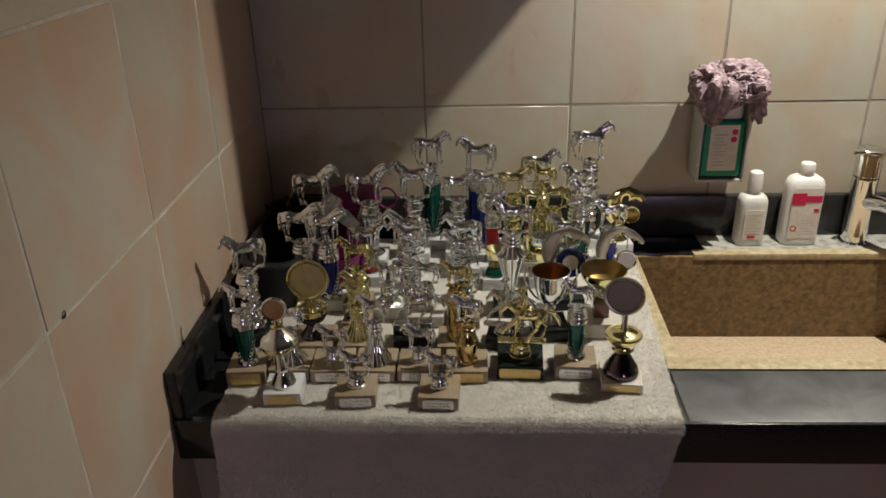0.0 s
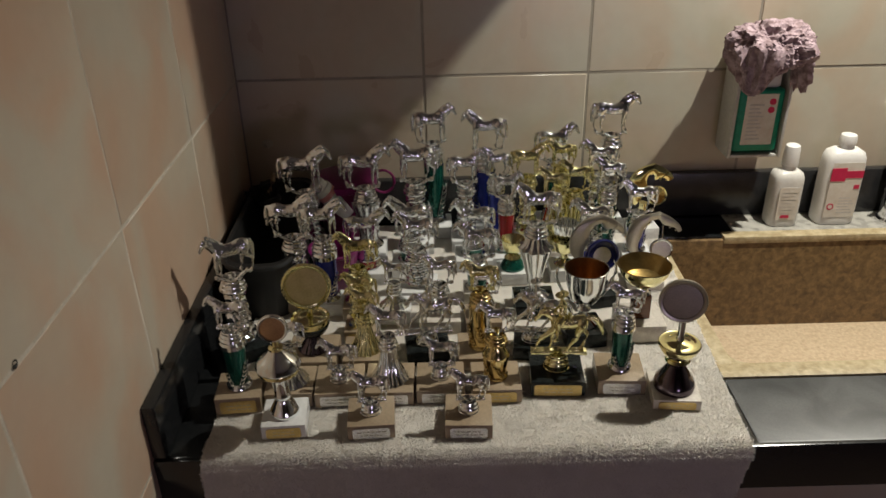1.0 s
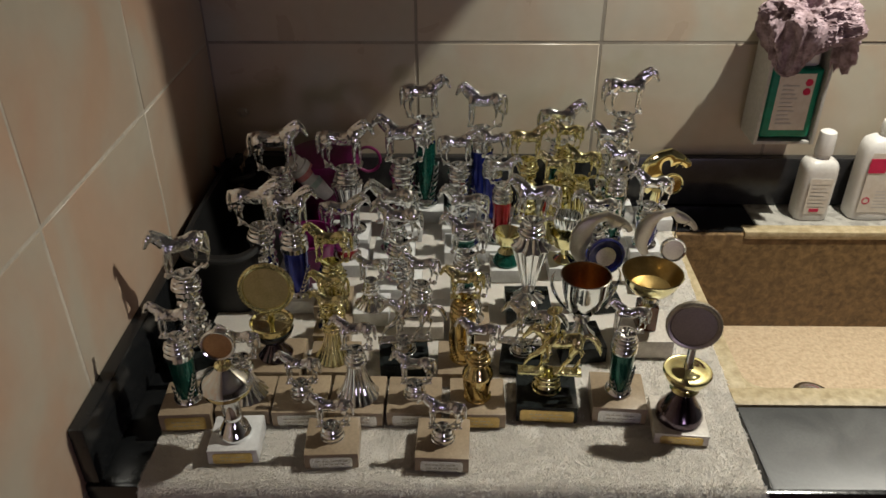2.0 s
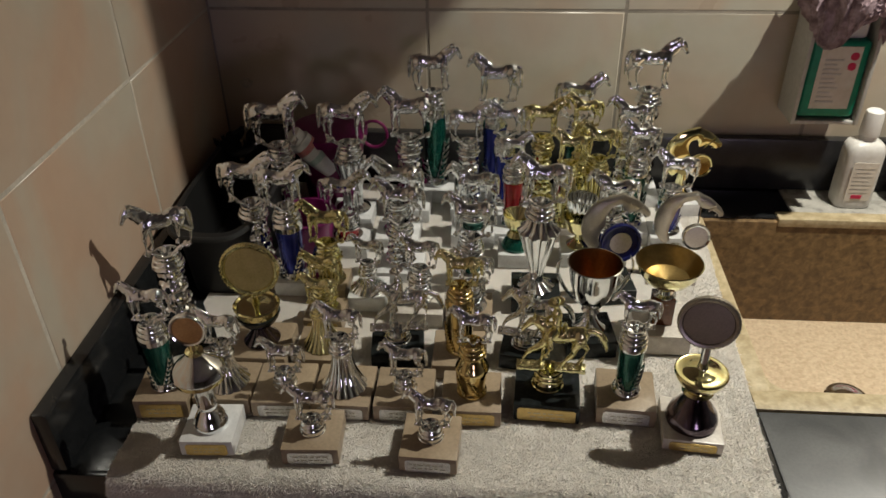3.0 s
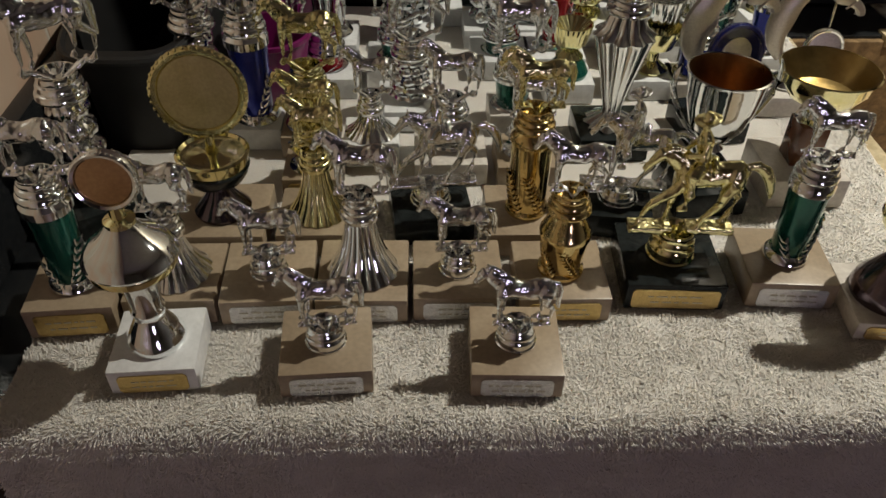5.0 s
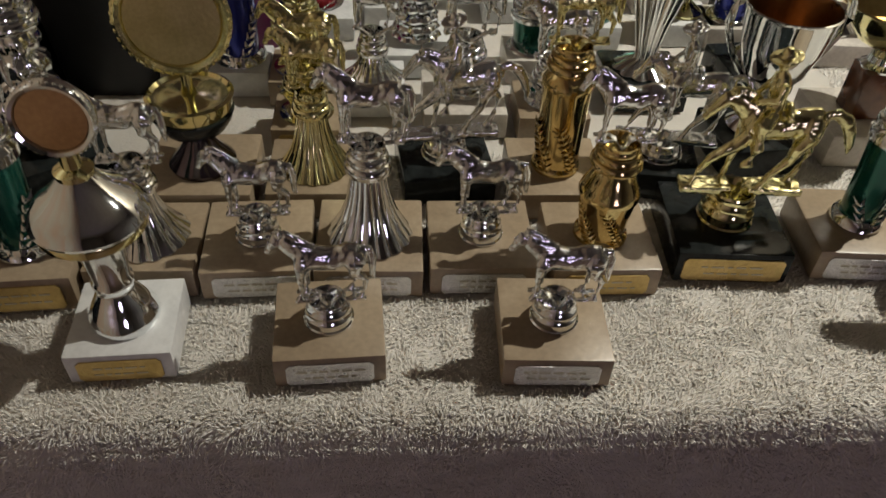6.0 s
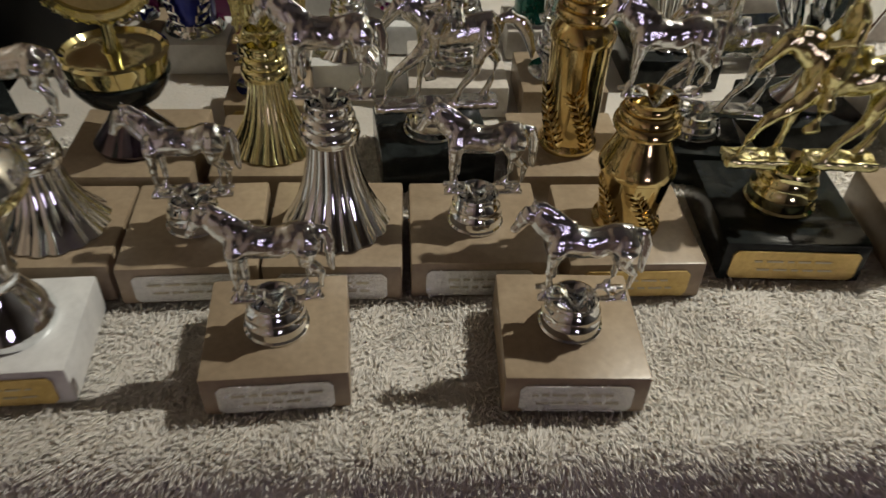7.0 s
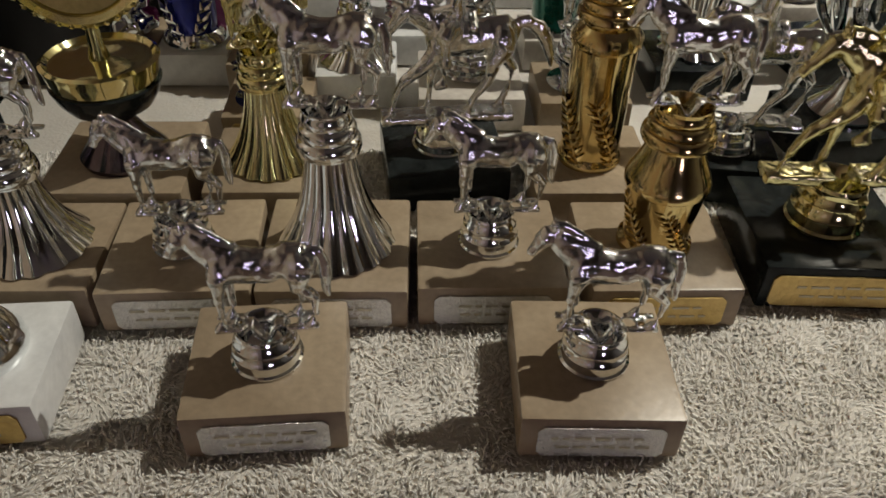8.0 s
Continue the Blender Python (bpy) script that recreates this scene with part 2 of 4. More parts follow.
def fused(name, bm, voxel, material, rounds=2):
    """One closed skin over all the pieces of bm."""
    bmesh.ops.recalc_face_normals(bm, faces=bm.faces)
    me = bpy.data.meshes.new("raw")
    bm.to_mesh(me)
    bm.free()
    ob = new("raw", me)
    mod = ob.modifiers.new("skin", "REMESH")
    mod.mode, mod.voxel_size = "VOXEL", voxel
    bpy.context.view_layer.update()
    skin = bpy.data.meshes.new_from_object(ob.evaluated_get(bpy.context.evaluated_depsgraph_get()))
    bpy.data.objects.remove(ob)
    b2 = bmesh.new()
    b2.from_mesh(skin)
    for _ in range(rounds):
        bmesh.ops.smooth_vert(b2, verts=b2.verts, factor=0.5, use_axis_x=True, use_axis_y=True, use_axis_z=True)
    b2.normal_update()
    for v in b2.verts:
        v.co += v.normal * (0.0075 * noise.noise(v.co * 11.0) + 0.0045 * noise.noise(v.co * 23.0 + Vector((4, 2, 7))))
    b2.to_mesh(skin)
    b2.free()
    skin.name = name
    skin.materials.clear()
    skin.materials.append(material)
    skin.shade_smooth()
    return skin


# ---------------------------------------------------------------- the room
WALL_X, WALL_Y, T = -0.343, 1.600, 0.30
FLOOR, CEIL, EAST, SOUTH = 0.0, 2.42, 2.40, -2.6
tagged(part("floor", box(WALL_X - 0.1, EAST + 0.1, SOUTH - 0.1, WALL_Y + 0.1, -0.1, 0), FLOORTILE), "brown tiled washroom floor", "floor", kind="structure")
tagged(part("ceiling", box(WALL_X - 0.1, EAST + 0.1, SOUTH - 0.1, WALL_Y + 0.1, CEIL, CEIL + 0.1), CEILING), "plain plastered ceiling of the washroom", "ceiling", kind="structure")
wall_north = tagged(part("wall_north", box(WALL_X - 0.1, EAST + 0.1, WALL_Y + 0.0007, WALL_Y + 0.12, 0, CEIL), STAINEDGROUT), "back wall with large beige tiles", "wall", kind="structure")
wall_west = tagged(part("wall_west", box(WALL_X - 0.12, WALL_X - 0.0007, SOUTH, WALL_Y, 0, CEIL), GROUT), "side wall with large beige tiles", "wall", kind="structure")
tagged(part("wall_east", box(EAST, EAST + 0.1, SOUTH, WALL_Y, 0, CEIL), PLASTER), "plain far side wall", "wall", kind="structure")
tagged(part("wall_south", box(WALL_X - 0.1, EAST + 0.1, SOUTH - 0.1, SOUTH, 0, CEIL), PLASTER), "plain wall behind", "wall", kind="structure")
# unseen block added on the back wall above the counter to shade both walls
tagged(part("pier", box(0.44, 0.50, 1.3375, WALL_Y, 1.73, CEIL, 0.004), PLASTER), "unseen block added to shade the walls", "wall", kind="structure")

# ---------------------------------------------------------------- counter and sink
TOP = 0.893
counter = thing("counter", (0, 0, TOP), "black granite washroom counter with raised upstands", "counter", kind="structure")


def cpart(name, b, material, label=""):
    for v in b.verts:
        v.co.z -= TOP
    return part(name, b, material, counter, label)


BX0, BX1, BY0, BY1, BZ = 0.425, 1.50, 1.092, 1.487, 0.697
cpart("slab", box(WALL_X, BX0 - 0.012, 0.935, WALL_Y, TOP - 0.03, TOP, 0.003), GRANITE)
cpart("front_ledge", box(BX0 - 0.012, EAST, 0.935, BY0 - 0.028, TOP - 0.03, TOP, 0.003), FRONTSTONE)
# Seam stands where the dispenser's shadow ends: dark shaded stretch, pale lit one.
cpart("back_ledge", box(BX0 - 0.012, 0.580, BY1 + 0.004, WALL_Y, TOP - 0.03, TOP, 0.003), GRANITE)
cpart("back_ledge", box(0.581, EAST, BY1 + 0.004, WALL_Y, TOP - 0.03, TOP, 0.003), LIT_LEDGE, "pale granite ledge by the tap, lit side of the dispenser's shadow")
cpart("end_slab", box(BX1 + 0.021, EAST, BY0 - 0.0275, BY1 + 0.0035, TOP - 0.03, TOP, 0.003), GRANITE)
cpart("apron", box(WALL_X, EAST, 0.930, 0.955, 0.82, TOP - 0.001, 0.003), GRANITE)
cpart("back_upstand", box(WALL_X + 0.02, EAST, 1.580, WALL_Y - 0.001, TOP + 0.001, 0.985, 0.004), UPSTAND)
cpart("side_upstand", box(WALL_X, WALL_X + 0.018, 0.932, WALL_Y - 0.001, TOP + 0.001, 0.975, 0.004), GRANITE)

cpart("front_panel", box(WALL_X, EAST, 0.972, 0.990, 0.0, TOP - 0.032, 0.003), TILE, "beige tiled panel under the counter")

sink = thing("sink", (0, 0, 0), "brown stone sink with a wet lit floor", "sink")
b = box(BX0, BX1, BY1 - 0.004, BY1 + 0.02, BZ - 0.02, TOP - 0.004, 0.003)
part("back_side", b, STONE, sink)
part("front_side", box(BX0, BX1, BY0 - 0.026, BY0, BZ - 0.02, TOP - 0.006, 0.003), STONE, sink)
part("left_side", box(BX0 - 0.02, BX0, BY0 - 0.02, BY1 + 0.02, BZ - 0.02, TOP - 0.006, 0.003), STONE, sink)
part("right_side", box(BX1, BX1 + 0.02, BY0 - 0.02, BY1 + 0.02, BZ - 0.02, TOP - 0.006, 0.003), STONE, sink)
part("basin_floor", box(BX0 - 0.01, BX1 + 0.01, BY0 - 0.01, BY1, BZ - 0.04, BZ, 0.003), LIT_BASIN, sink, "pale basin floor with lamplight in its colour")
part("rim_left", box(BX0 - 0.014, BX0 + 0.012, BY0 - 0.012, BY1, TOP - 0.01, TOP + 0.002, 0.004), RIM, sink, "pale worn stone rim")
part("rim_front", box(BX0 - 0.014, BX1, BY0 - 0.027, BY0 + 0.006, TOP - 0.012, TOP + 0.0025, 0.005), RIM, sink, "pale worn stone rim")
b = bmesh.new()
out = [(0.0, 0.0)] + [(0.030 - 0.030 * math.sin(a), 0.030 - 0.030 * math.cos(a)) for a in (math.pi / 2 * k / 8 for k in range(9))]
lid = b.faces.new([b.verts.new((BX0 + 0.010 + x, BY0 + 0.004 + y, TOP + 0.0015)) for x, y in out])
bmesh.ops.extrude_face_region(b, geom=[lid])
bmesh.ops.translate(b, verts=lid.verts, vec=(0, 0, -0.19))
part("corner_fillet", b, RIM, sink, "rounded inner corner of the rim")
# Cut short to draw the dispenser's shadow edge into its shape.
part("rim_back", box(0.553, BX1, BY1 - 0.006, BY1 + 0.020, TOP - 0.012, TOP + 0.003, 0.004), RIM, sink, "pale stone back edge, cut at the dispenser's shadow")
part("drain", lathe([(0.0, 0.002), (0.014, 0.001), (0.020, 0.0012), (0.024, 0.0022), (0.030, 0.0022), (0.032, 0.0)], 32), CHROME, sink,
     "chrome drain ring", m=Matrix.Translation((0.644, 1.300, BZ)))

# ---------------------------------------------------------------- figures
def horse_pieces(turn=0.0, stride=0.0, lift=0.0):
    """A standing horse that faces -x, one unit long, hoofs at height 0."""
    bm = bmesh.new()
    tube([(-0.27, 0, 0.485), (-0.23, 0, 0.49), (-0.13, 0, 0.49), (0.0, 0, 0.472), (0.11, 0, 0.480), (0.21, 0, 0.510), (0.30, 0, 0.515), (0.375, 0, 0.50)],
         [0.06, 0.115, 0.134, 0.126, 0.118, 0.122, 0.116, 0.066], 14, bm, (0.80, 1.0))
    p = lift
    tube([(-0.12, 0, 0.53), (-0.22, turn * 0.2, 0.575 + p * 0.2), (-0.30, turn * 0.5, 0.635 + p * 0.6), (-0.365, turn * 0.8, 0.69 + p * 0.95)],
         [0.128, 0.118, 0.094, 0.070], 12, bm, (0.58, 1.0))
    hx, hy, hz = -0.385, turn, 0.705 + p
    tube([(hx + 0.03, hy, hz + 0.005), (hx - 0.01, hy, hz - 0.005), (hx - 0.055, hy * 1.2, hz - 0.065), (hx - 0.095, hy * 1.3, hz - 0.135), (hx - 0.115, hy * 1.35, hz - 0.180)],
         [0.045, 0.064, 0.056, 0.036, 0.031], 10, bm, (0.72, 1.0))
    for s in (-1, 1):
        tube([(hx + 0.018, hy + s * 0.026, hz + 0.035), (hx + 0.010, hy + s * 0.036, hz + 0.105)], [0.020, 0.006], 6, bm)
        ball((hx - 0.045, hy + s * 0.038, hz - 0.030), 0.014, bm)
        ball((hx - 0.020, hy + s * 0.026, hz - 0.040), 0.036, bm, (1.0, 0.6, 1.2))
        ball((0.275, s * 0.060, 0.475), 0.102, bm, (1.05, 0.62, 1.25))
        ball((-0.19, s * 0.062, 0.455), 0.090, bm, (0.90, 0.55, 1.25))
        ball((0.06, s * 0.045, 0.44), 0.080, bm, (1.7, 0.62, 0.85))
    # mane
    tube([(-0.09, 0, 0.625), (-0.18, turn * 0.25, 0.675 + p * 0.3), (-0.26, turn * 0.55, 0.725 + p * 0.6), (-0.335, turn * 0.85, 0.77 + p * 0.9), (-0.395, turn, 0.775 + p)],
         [0.016, 0.034, 0.036, 0.032, 0.020], 8, bm, (0.75, 1.15))
    # legs
    for s, dx in ((-1, -0.02 - stride), (1, 0.03 + stride)):
        tube([(-0.205, s * 0.065, 0.46), (-0.20 + dx * 0.6, s * 0.065, 0.34), (-0.205 + dx, s * 0.062, 0.235), (-0.20 + dx, s * 0.06, 0.10), (-0.215 + dx, s * 0.06, 0.05), (-0.235 + dx, s * 0.06, 0.0)],
             [0.070, 0.047, 0.033, 0.022, 0.026, 0.037], 8, bm)
    for s, dx in ((-1, 0.04 + stride), (1, -0.05 - stride)):
        tube([(0.285, s * 0.065, 0.46), (0.255 + dx * 0.4, s * 0.07, 0.345), (0.33 + dx, s * 0.065, 0.245), (0.315 + dx, s * 0.06, 0.11), (0.295 + dx, s * 0.06, 0.05), (0.275 + dx, s * 0.06, 0.0)],
             [0.092, 0.060, 0.034, 0.022, 0.026, 0.037], 8, bm)
    # tail
    tube([(0.35, 0, 0.585), (0.405, 0, 0.565), (0.435, 0, 0.47), (0.435, 0, 0.35), (0.43, 0, 0.25), (0.445, 0, 0.19)],
         [0.028, 0.036, 0.040, 0.040, 0.030, 0.012], 8, bm, (0.7, 1.0))
    return bm


def arms(bm):
    """Two slanting arms that carry the feet."""
    for x0, x1 in ((-0.25, -0.02), (0.31, 0.05)):
        tube([(x0, 0, -0.005), (x0 * 0.7 + x1 * 0.3, 0, -0.03), (x1, 0, -0.15), (x1, 0, -0.20)], [0.030, 0.034, 0.036, 0.04], 7, bm, (1.2, 0.8))
        box(x0 - 0.032, x0 + 0.032, -0.080, 0.080, -0.026, 0.004, bm=bm)
    return bm


def footing(bm, drop=0.15, spread=0.25):
    """Two thin foot plates under the hoofs and the V that carries them."""
    for x0, x1 in ((-0.29, -0.10), (0.16, 0.37)):
        box(x0, x1, -0.085, -0.035, -0.024, 0.006, bm=bm)
        box(x0, x1, 0.035, 0.085, -0.024, 0.006, bm=bm)
        box((x0 + x1) / 2 - 0.035, (x0 + x1) / 2 + 0.035, -0.06, 0.06, -0.030, 0.0, bm=bm)
    for a, c in (((-0.12, -0.015), (0.0, -drop)), ((0.15, -0.015), (0.03, -drop))):
        tube([(a[0], 0, a[1]), (a[0] * 0.55 + c[0] * 0.45, 0, -0.02), (c[0], 0, c[1])], [0.026, 0.034, 0.036], 6, bm, (2.0, 0.6))
    return bm


def rider_pieces():
    """A striding horse with lowered head and swept tail, and a rider in a broad hat."""
    bm = bmesh.new()
    tube([(-0.12, 0, 0.50), (-0.06, 0, 0.50), (0.06, 0, 0.505), (0.22, 0, 0.49), (0.36, 0, 0.51), (0.47, 0, 0.53), (0.56, 0, 0.50)],
         [0.06, 0.108, 0.122, 0.112, 0.112, 0.104, 0.05], 14, bm, (0.80, 1.0))
    tube([(0.0, 0, 0.55), (-0.10, 0.01, 0.61), (-0.18, 0.02, 0.655), (-0.25, 0.03, 0.67)], [0.112, 0.090, 0.070, 0.055], 12, bm, (0.62, 1.0))
    tube([(-0.22, 0.03, 0.685), (-0.265, 0.03, 0.665), (-0.32, 0.035, 0.605), (-0.375, 0.04, 0.545), (-0.41, 0.04, 0.505)], [0.040, 0.060, 0.050, 0.034, 0.030], 10, bm, (0.72, 1.0))
    tube([(0.04, 0, 0.64), (-0.07, 0.01, 0.695), (-0.17, 0.02, 0.725), (-0.26, 0.03, 0.735)], [0.016, 0.032, 0.034, 0.018], 8, bm, (0.75, 1.1))
    for e in (-1, 1):
        tube([(-0.235, 0.03 + e * 0.026, 0.715), (-0.228, 0.03 + e * 0.036, 0.785)], [0.018, 0.006], 6, bm)
        ball((0.44, e * 0.058, 0.48), 0.100, bm, (1.0, 0.62, 1.25))
        ball((-0.03, e * 0.060, 0.46), 0.086, bm, (0.9, 0.55, 1.25))
    # legs: near fore stretched ahead, far fore upright, near hind under the body, far hind behind
    tube([(-0.04, -0.065, 0.45), (-0.14, -0.068, 0.35), (-0.29, -0.066, 0.25), (-0.365, -0.062, 0.13), (-0.385, -0.06, 0.05), (-0.405, -0.06, 0.0)], [0.070, 0.052, 0.037, 0.025, 0.029, 0.040], 8, bm)
    tube([(-0.04, 0.065, 0.45), (-0.05, 0.066, 0.34), (-0.07, 0.064, 0.23), (-0.085, 0.06, 0.11), (-0.095, 0.06, 0.05), (-0.115, 0.06, 0.0)], [0.070, 0.050, 0.036, 0.025, 0.029, 0.040], 8, bm)
    tube([(0.44, -0.065, 0.46), (0.37, -0.070, 0.35), (0.35, -0.066, 0.24), (0.24, -0.06, 0.12), (0.205, -0.06, 0.05), (0.18, -0.06, 0.0)], [0.088, 0.062, 0.040, 0.026, 0.030, 0.040], 8, bm)
    tube([(0.45, 0.065, 0.46), (0.46, 0.070, 0.35), (0.56, 0.066, 0.25), (0.52, 0.06, 0.12), (0.485, 0.06, 0.05), (0.465, 0.06, 0.0)], [0.088, 0.062, 0.040, 0.026, 0.030, 0.040], 8, bm)
    tube([(0.53, 0, 0.575), (0.62, 0, 0.585), (0.71, 0, 0.54), (0.78, 0, 0.45), (0.82, 0, 0.34), (0.83, 0, 0.27)], [0.028, 0.044, 0.054, 0.052, 0.036, 0.012], 8, bm, (0.7, 1.0))
    # rider: cloak, hat, chaps, reins
    bm.verts.ensure_lookup_table()
    before = len(bm.verts)
    tube([(0.20, 0, 0.57), (0.21, 0, 0.68), (0.20, 0, 0.80), (0.19, 0, 0.86), (0.185, 0, 0.90)], [0.090, 0.088, 0.092, 0.068, 0.034], 12, bm, (1.0, 0.8))
    ball((0.175, 0, 0.940), 0.050, bm, (0.9, 0.85, 1.1))
    tube([(0.178, 0, 0.962), (0.175, 0, 0.976), (0.172, 0, 0.992)], [0.098, 0.118, 0.126], 18, bm)
    tube([(0.175, 0, 0.975), (0.175, 0, 1.035), (0.175, 0, 1.055)], [0.058, 0.044, 0.026], 10, bm)
    for e in (-1, 1):
        tube([(0.20, e * 0.09, 0.83), (0.17, e * 0.125, 0.73), (0.05, e * 0.05, 0.68)], [0.036, 0.031, 0.022], 7, bm)
        tube([(0.20, e * 0.06, 0.60), (0.12, e * 0.135, 0.54), (0.13, e * 0.145, 0.38), (0.11, e * 0.145, 0.26), (0.05, e * 0.145, 0.235)], [0.066, 0.064, 0.060, 0.044, 0.020], 9, bm)
    tube([(0.05, 0.03, 0.68), (-0.12, 0.03, 0.60), (-0.34, 0.03, 0.565)], [0.010, 0.010, 0.009], 5, bm)
    tube([(0.33, -0.13, 0.585), (0.33, 0, 0.64), (0.33, 0.13, 0.585)], [0.030, 0.036, 0.030], 8, bm)
    bm.verts.ensure_lookup_table()
    for v in bm.verts[before:]:
        v.co.x -= 0.12
    # two thick foot plates on the arms of a V
    for x0, x1 in ((-0.46, -0.04), (0.10, 0.56)):
        box(x0, x1, -0.095, 0.095, -0.052, 0.004, bm=bm)
    for a, c in (((-0.10, -0.03), (-0.02, -0.15)), ((0.15, -0.03), (0.05, -0.15))):
        tube([(a[0], 0, a[1]), (a[0] * 0.55 + c[0] * 0.45, 0, -0.05), (c[0], 0, c[1])], [0.035, 0.048, 0.042], 6, bm, (1.6, 0.6))
    return bm


def plain(bm):
    return bm


HORSE = {}
for tint, m in (("silver", SILVER), ("gold", GOLD)):
    for kind in ("plain", "walk", "stand", "rider"):
        if tint == "silver":
            pieces = {"plain": lambda: horse_pieces(0.03, 0.0), "walk": lambda: horse_pieces(-0.05, 0.03, 0.06), "stand": lambda: horse_pieces(0.02, 0.015, 0.03), "rider": rider_pieces}[kind]()
            HORSE[tint, kind] = fused("figure", {"walk": arms, "stand": arms, "plain": footing, "rider": plain}[kind](pieces), 0.0088 if kind == "rider" else 0.0098, m)
        else:
            me = HORSE["silver", kind].copy()
            me.materials.clear()
            me.materials.append(m)
            HORSE[tint, kind] = me

# ---------------------------------------------------------------- trophies
DECK = 0.900
METAL = {"silver": SILVER, "gold": GOLD, "amber": AMBER, "dark": DARKMETAL}
FOIL = {"green": GREEN, "blue": BLUE, "red": RED, "black": BLACK, "brown": BROWN}
STONES = {"tan": (TAN, "tan marble"), "white": (WHITE, "white marble"), "black": (BLACK, "black marble"), "grey": (GREY, "grey marble")}


def collar(z0, h, r, material, parent):
    """A ringed neck, open and dark at its top."""
    rows = [(r * 0.96, z0), (r * 1.04, z0 + h * 0.03)]
    for k, rr in enumerate((1.08, 0.96, 0.83)):
        a, rr = z0 + h * (0.08 + 0.29 * k), r * rr
        rows += [(rr * 0.97, a), (rr * 1.01, a + h * 0.05), (rr * 0.99, a + h * 0.20), (rr * 0.94, a + h * 0.26)]
    rows += [(r * 0.80, z0 + h), (r * 0.74, z0 + h), (r * 0.60, z0 + h * 0.60), (0.0005, z0 + h * 0.50)]
    return part("collar", lathe(rows, 28), material, parent)


def leaf_sprig(r, z0, h, material, parent):
    """Two sprays of small leaves that climb round a column."""
    bm = bmesh.new()
    for side, count in ((-1, 4), (1, 7)):
        for k in range(count):
            f = k / 8
            a = -math.pi / 2 + side * (0.15 + 1.15 * f)
            z = z0 + h * (0.04 + 0.80 * f)
            rr = r * 1.03
            p = Vector((rr * math.cos(a), rr * math.sin(a), z))
            d = Vector((-math.sin(a) * side * 0.55, math.cos(a) * side * 0.55, 0.85)) * h * 0.13
            n = Vector((math.cos(a), math.sin(a), 0)) * r * 0.12
            for tilt in (-0.5, 0.5):
                e = d + Vector((-math.sin(a), math.cos(a), 0)) * tilt * h * 0.12
                tube([p, p + e * 0.5 + n, p + e + n * 0.4], [h * 0.012, h * 0.036, h * 0.005], 5, bm, (1.0, 0.55))
    return part("leaf_spray", bm, material, parent)


def feather_spray(r, z0, h, material, parent):
    """Two long sprigs with paired leaves that lean across a pillar."""
    bm = bmesh.new()
    for a0, a1 in ((-0.95, -1.85), (-2.15, -3.05)):
        def on(f, out):
            a = a0 + (a1 - a0) * f
            return Vector((r * out * math.cos(a), r * out * math.sin(a), z0 + h * (0.10 + 0.78 * f)))
        tube([on(f / 5, 1.05) for f in range(6)], [h * 0.022] * 5 + [h * 0.008], 6, bm)
        for k in range(9):
            f = k / 9
            p, d = on(f, 1.05), (on(f + 0.16, 1.07) - on(f, 1.05))
            n = Vector((p.x, p.y, 0)).normalized()
            side = n.cross(d) * 0.85
            for e in (-1, 1):
                tip = p + d * 0.75 + side * e
                tube([p, (p + tip) / 2 + n * r * 0.05, tip], [h * 0.014, h * 0.034 * (1.15 - f * 0.6), h * 0.006], 5, bm)
    return part("leaf_spray", bm, material, parent)


def plinth(t, kind, w, h, plate, seed):
    rnd = random.Random(seed)
    m, _ = STONES[kind]
    d = w * rnd.uniform(0.96, 1.04)
    part("base", box(-w / 2, w / 2, -d / 2, d / 2, 0, h, 0.0017, 2), m, t)
    if plate:
        pw, ph = w * (0.44 if kind == "black" else 0.39), h * 0.36
        pm = PLATE_GOLD if plate == "gold" else PLATE_SILVER
        b = bmesh.new()
        c = 0.0022
        z = h * 0.46
        out = [(-pw + c, z - ph), (pw - c, z - ph), (pw, z - ph + c), (pw, z + ph - c), (pw - c, z + ph), (-pw + c, z + ph), (-pw, z + ph - c), (-pw, z - ph + c)]
        f = b.faces.new([b.verts.new((x, -d / 2 - 0.0002, zz)) for x, zz in out])
        ext = bmesh.ops.extrude_face_region(b, geom=[f])
        for v in ext["geom"]:
            if isinstance(v, bmesh.types.BMVert):
                v.co.y -= 0.0008
        pl = part("plate", b, pm, t, "thin engraved %s name plate" % ("gilt" if plate == "gold" else "silvery"), smooth=False)
        e = bmesh.new()
        for k in range(2):
            x0 = -pw * rnd.uniform(0.55, 0.8)
            while x0 < pw * 0.6:
                x1 = x0 + pw * rnd.uniform(0.10, 0.28)
                zz = z + ph * (0.30 - 0.62 * k)
                box(x0, min(x1, pw * 0.8), -d / 2 - 0.00125, -d / 2 - 0.0009, zz - ph * 0.07, zz + ph * 0.07, bm=e)
                x0 = x1 + pw * 0.07
        part("lettering", e, ENGRAVING, pl, "worn unreadable engraved lines", smooth=False)
    return h


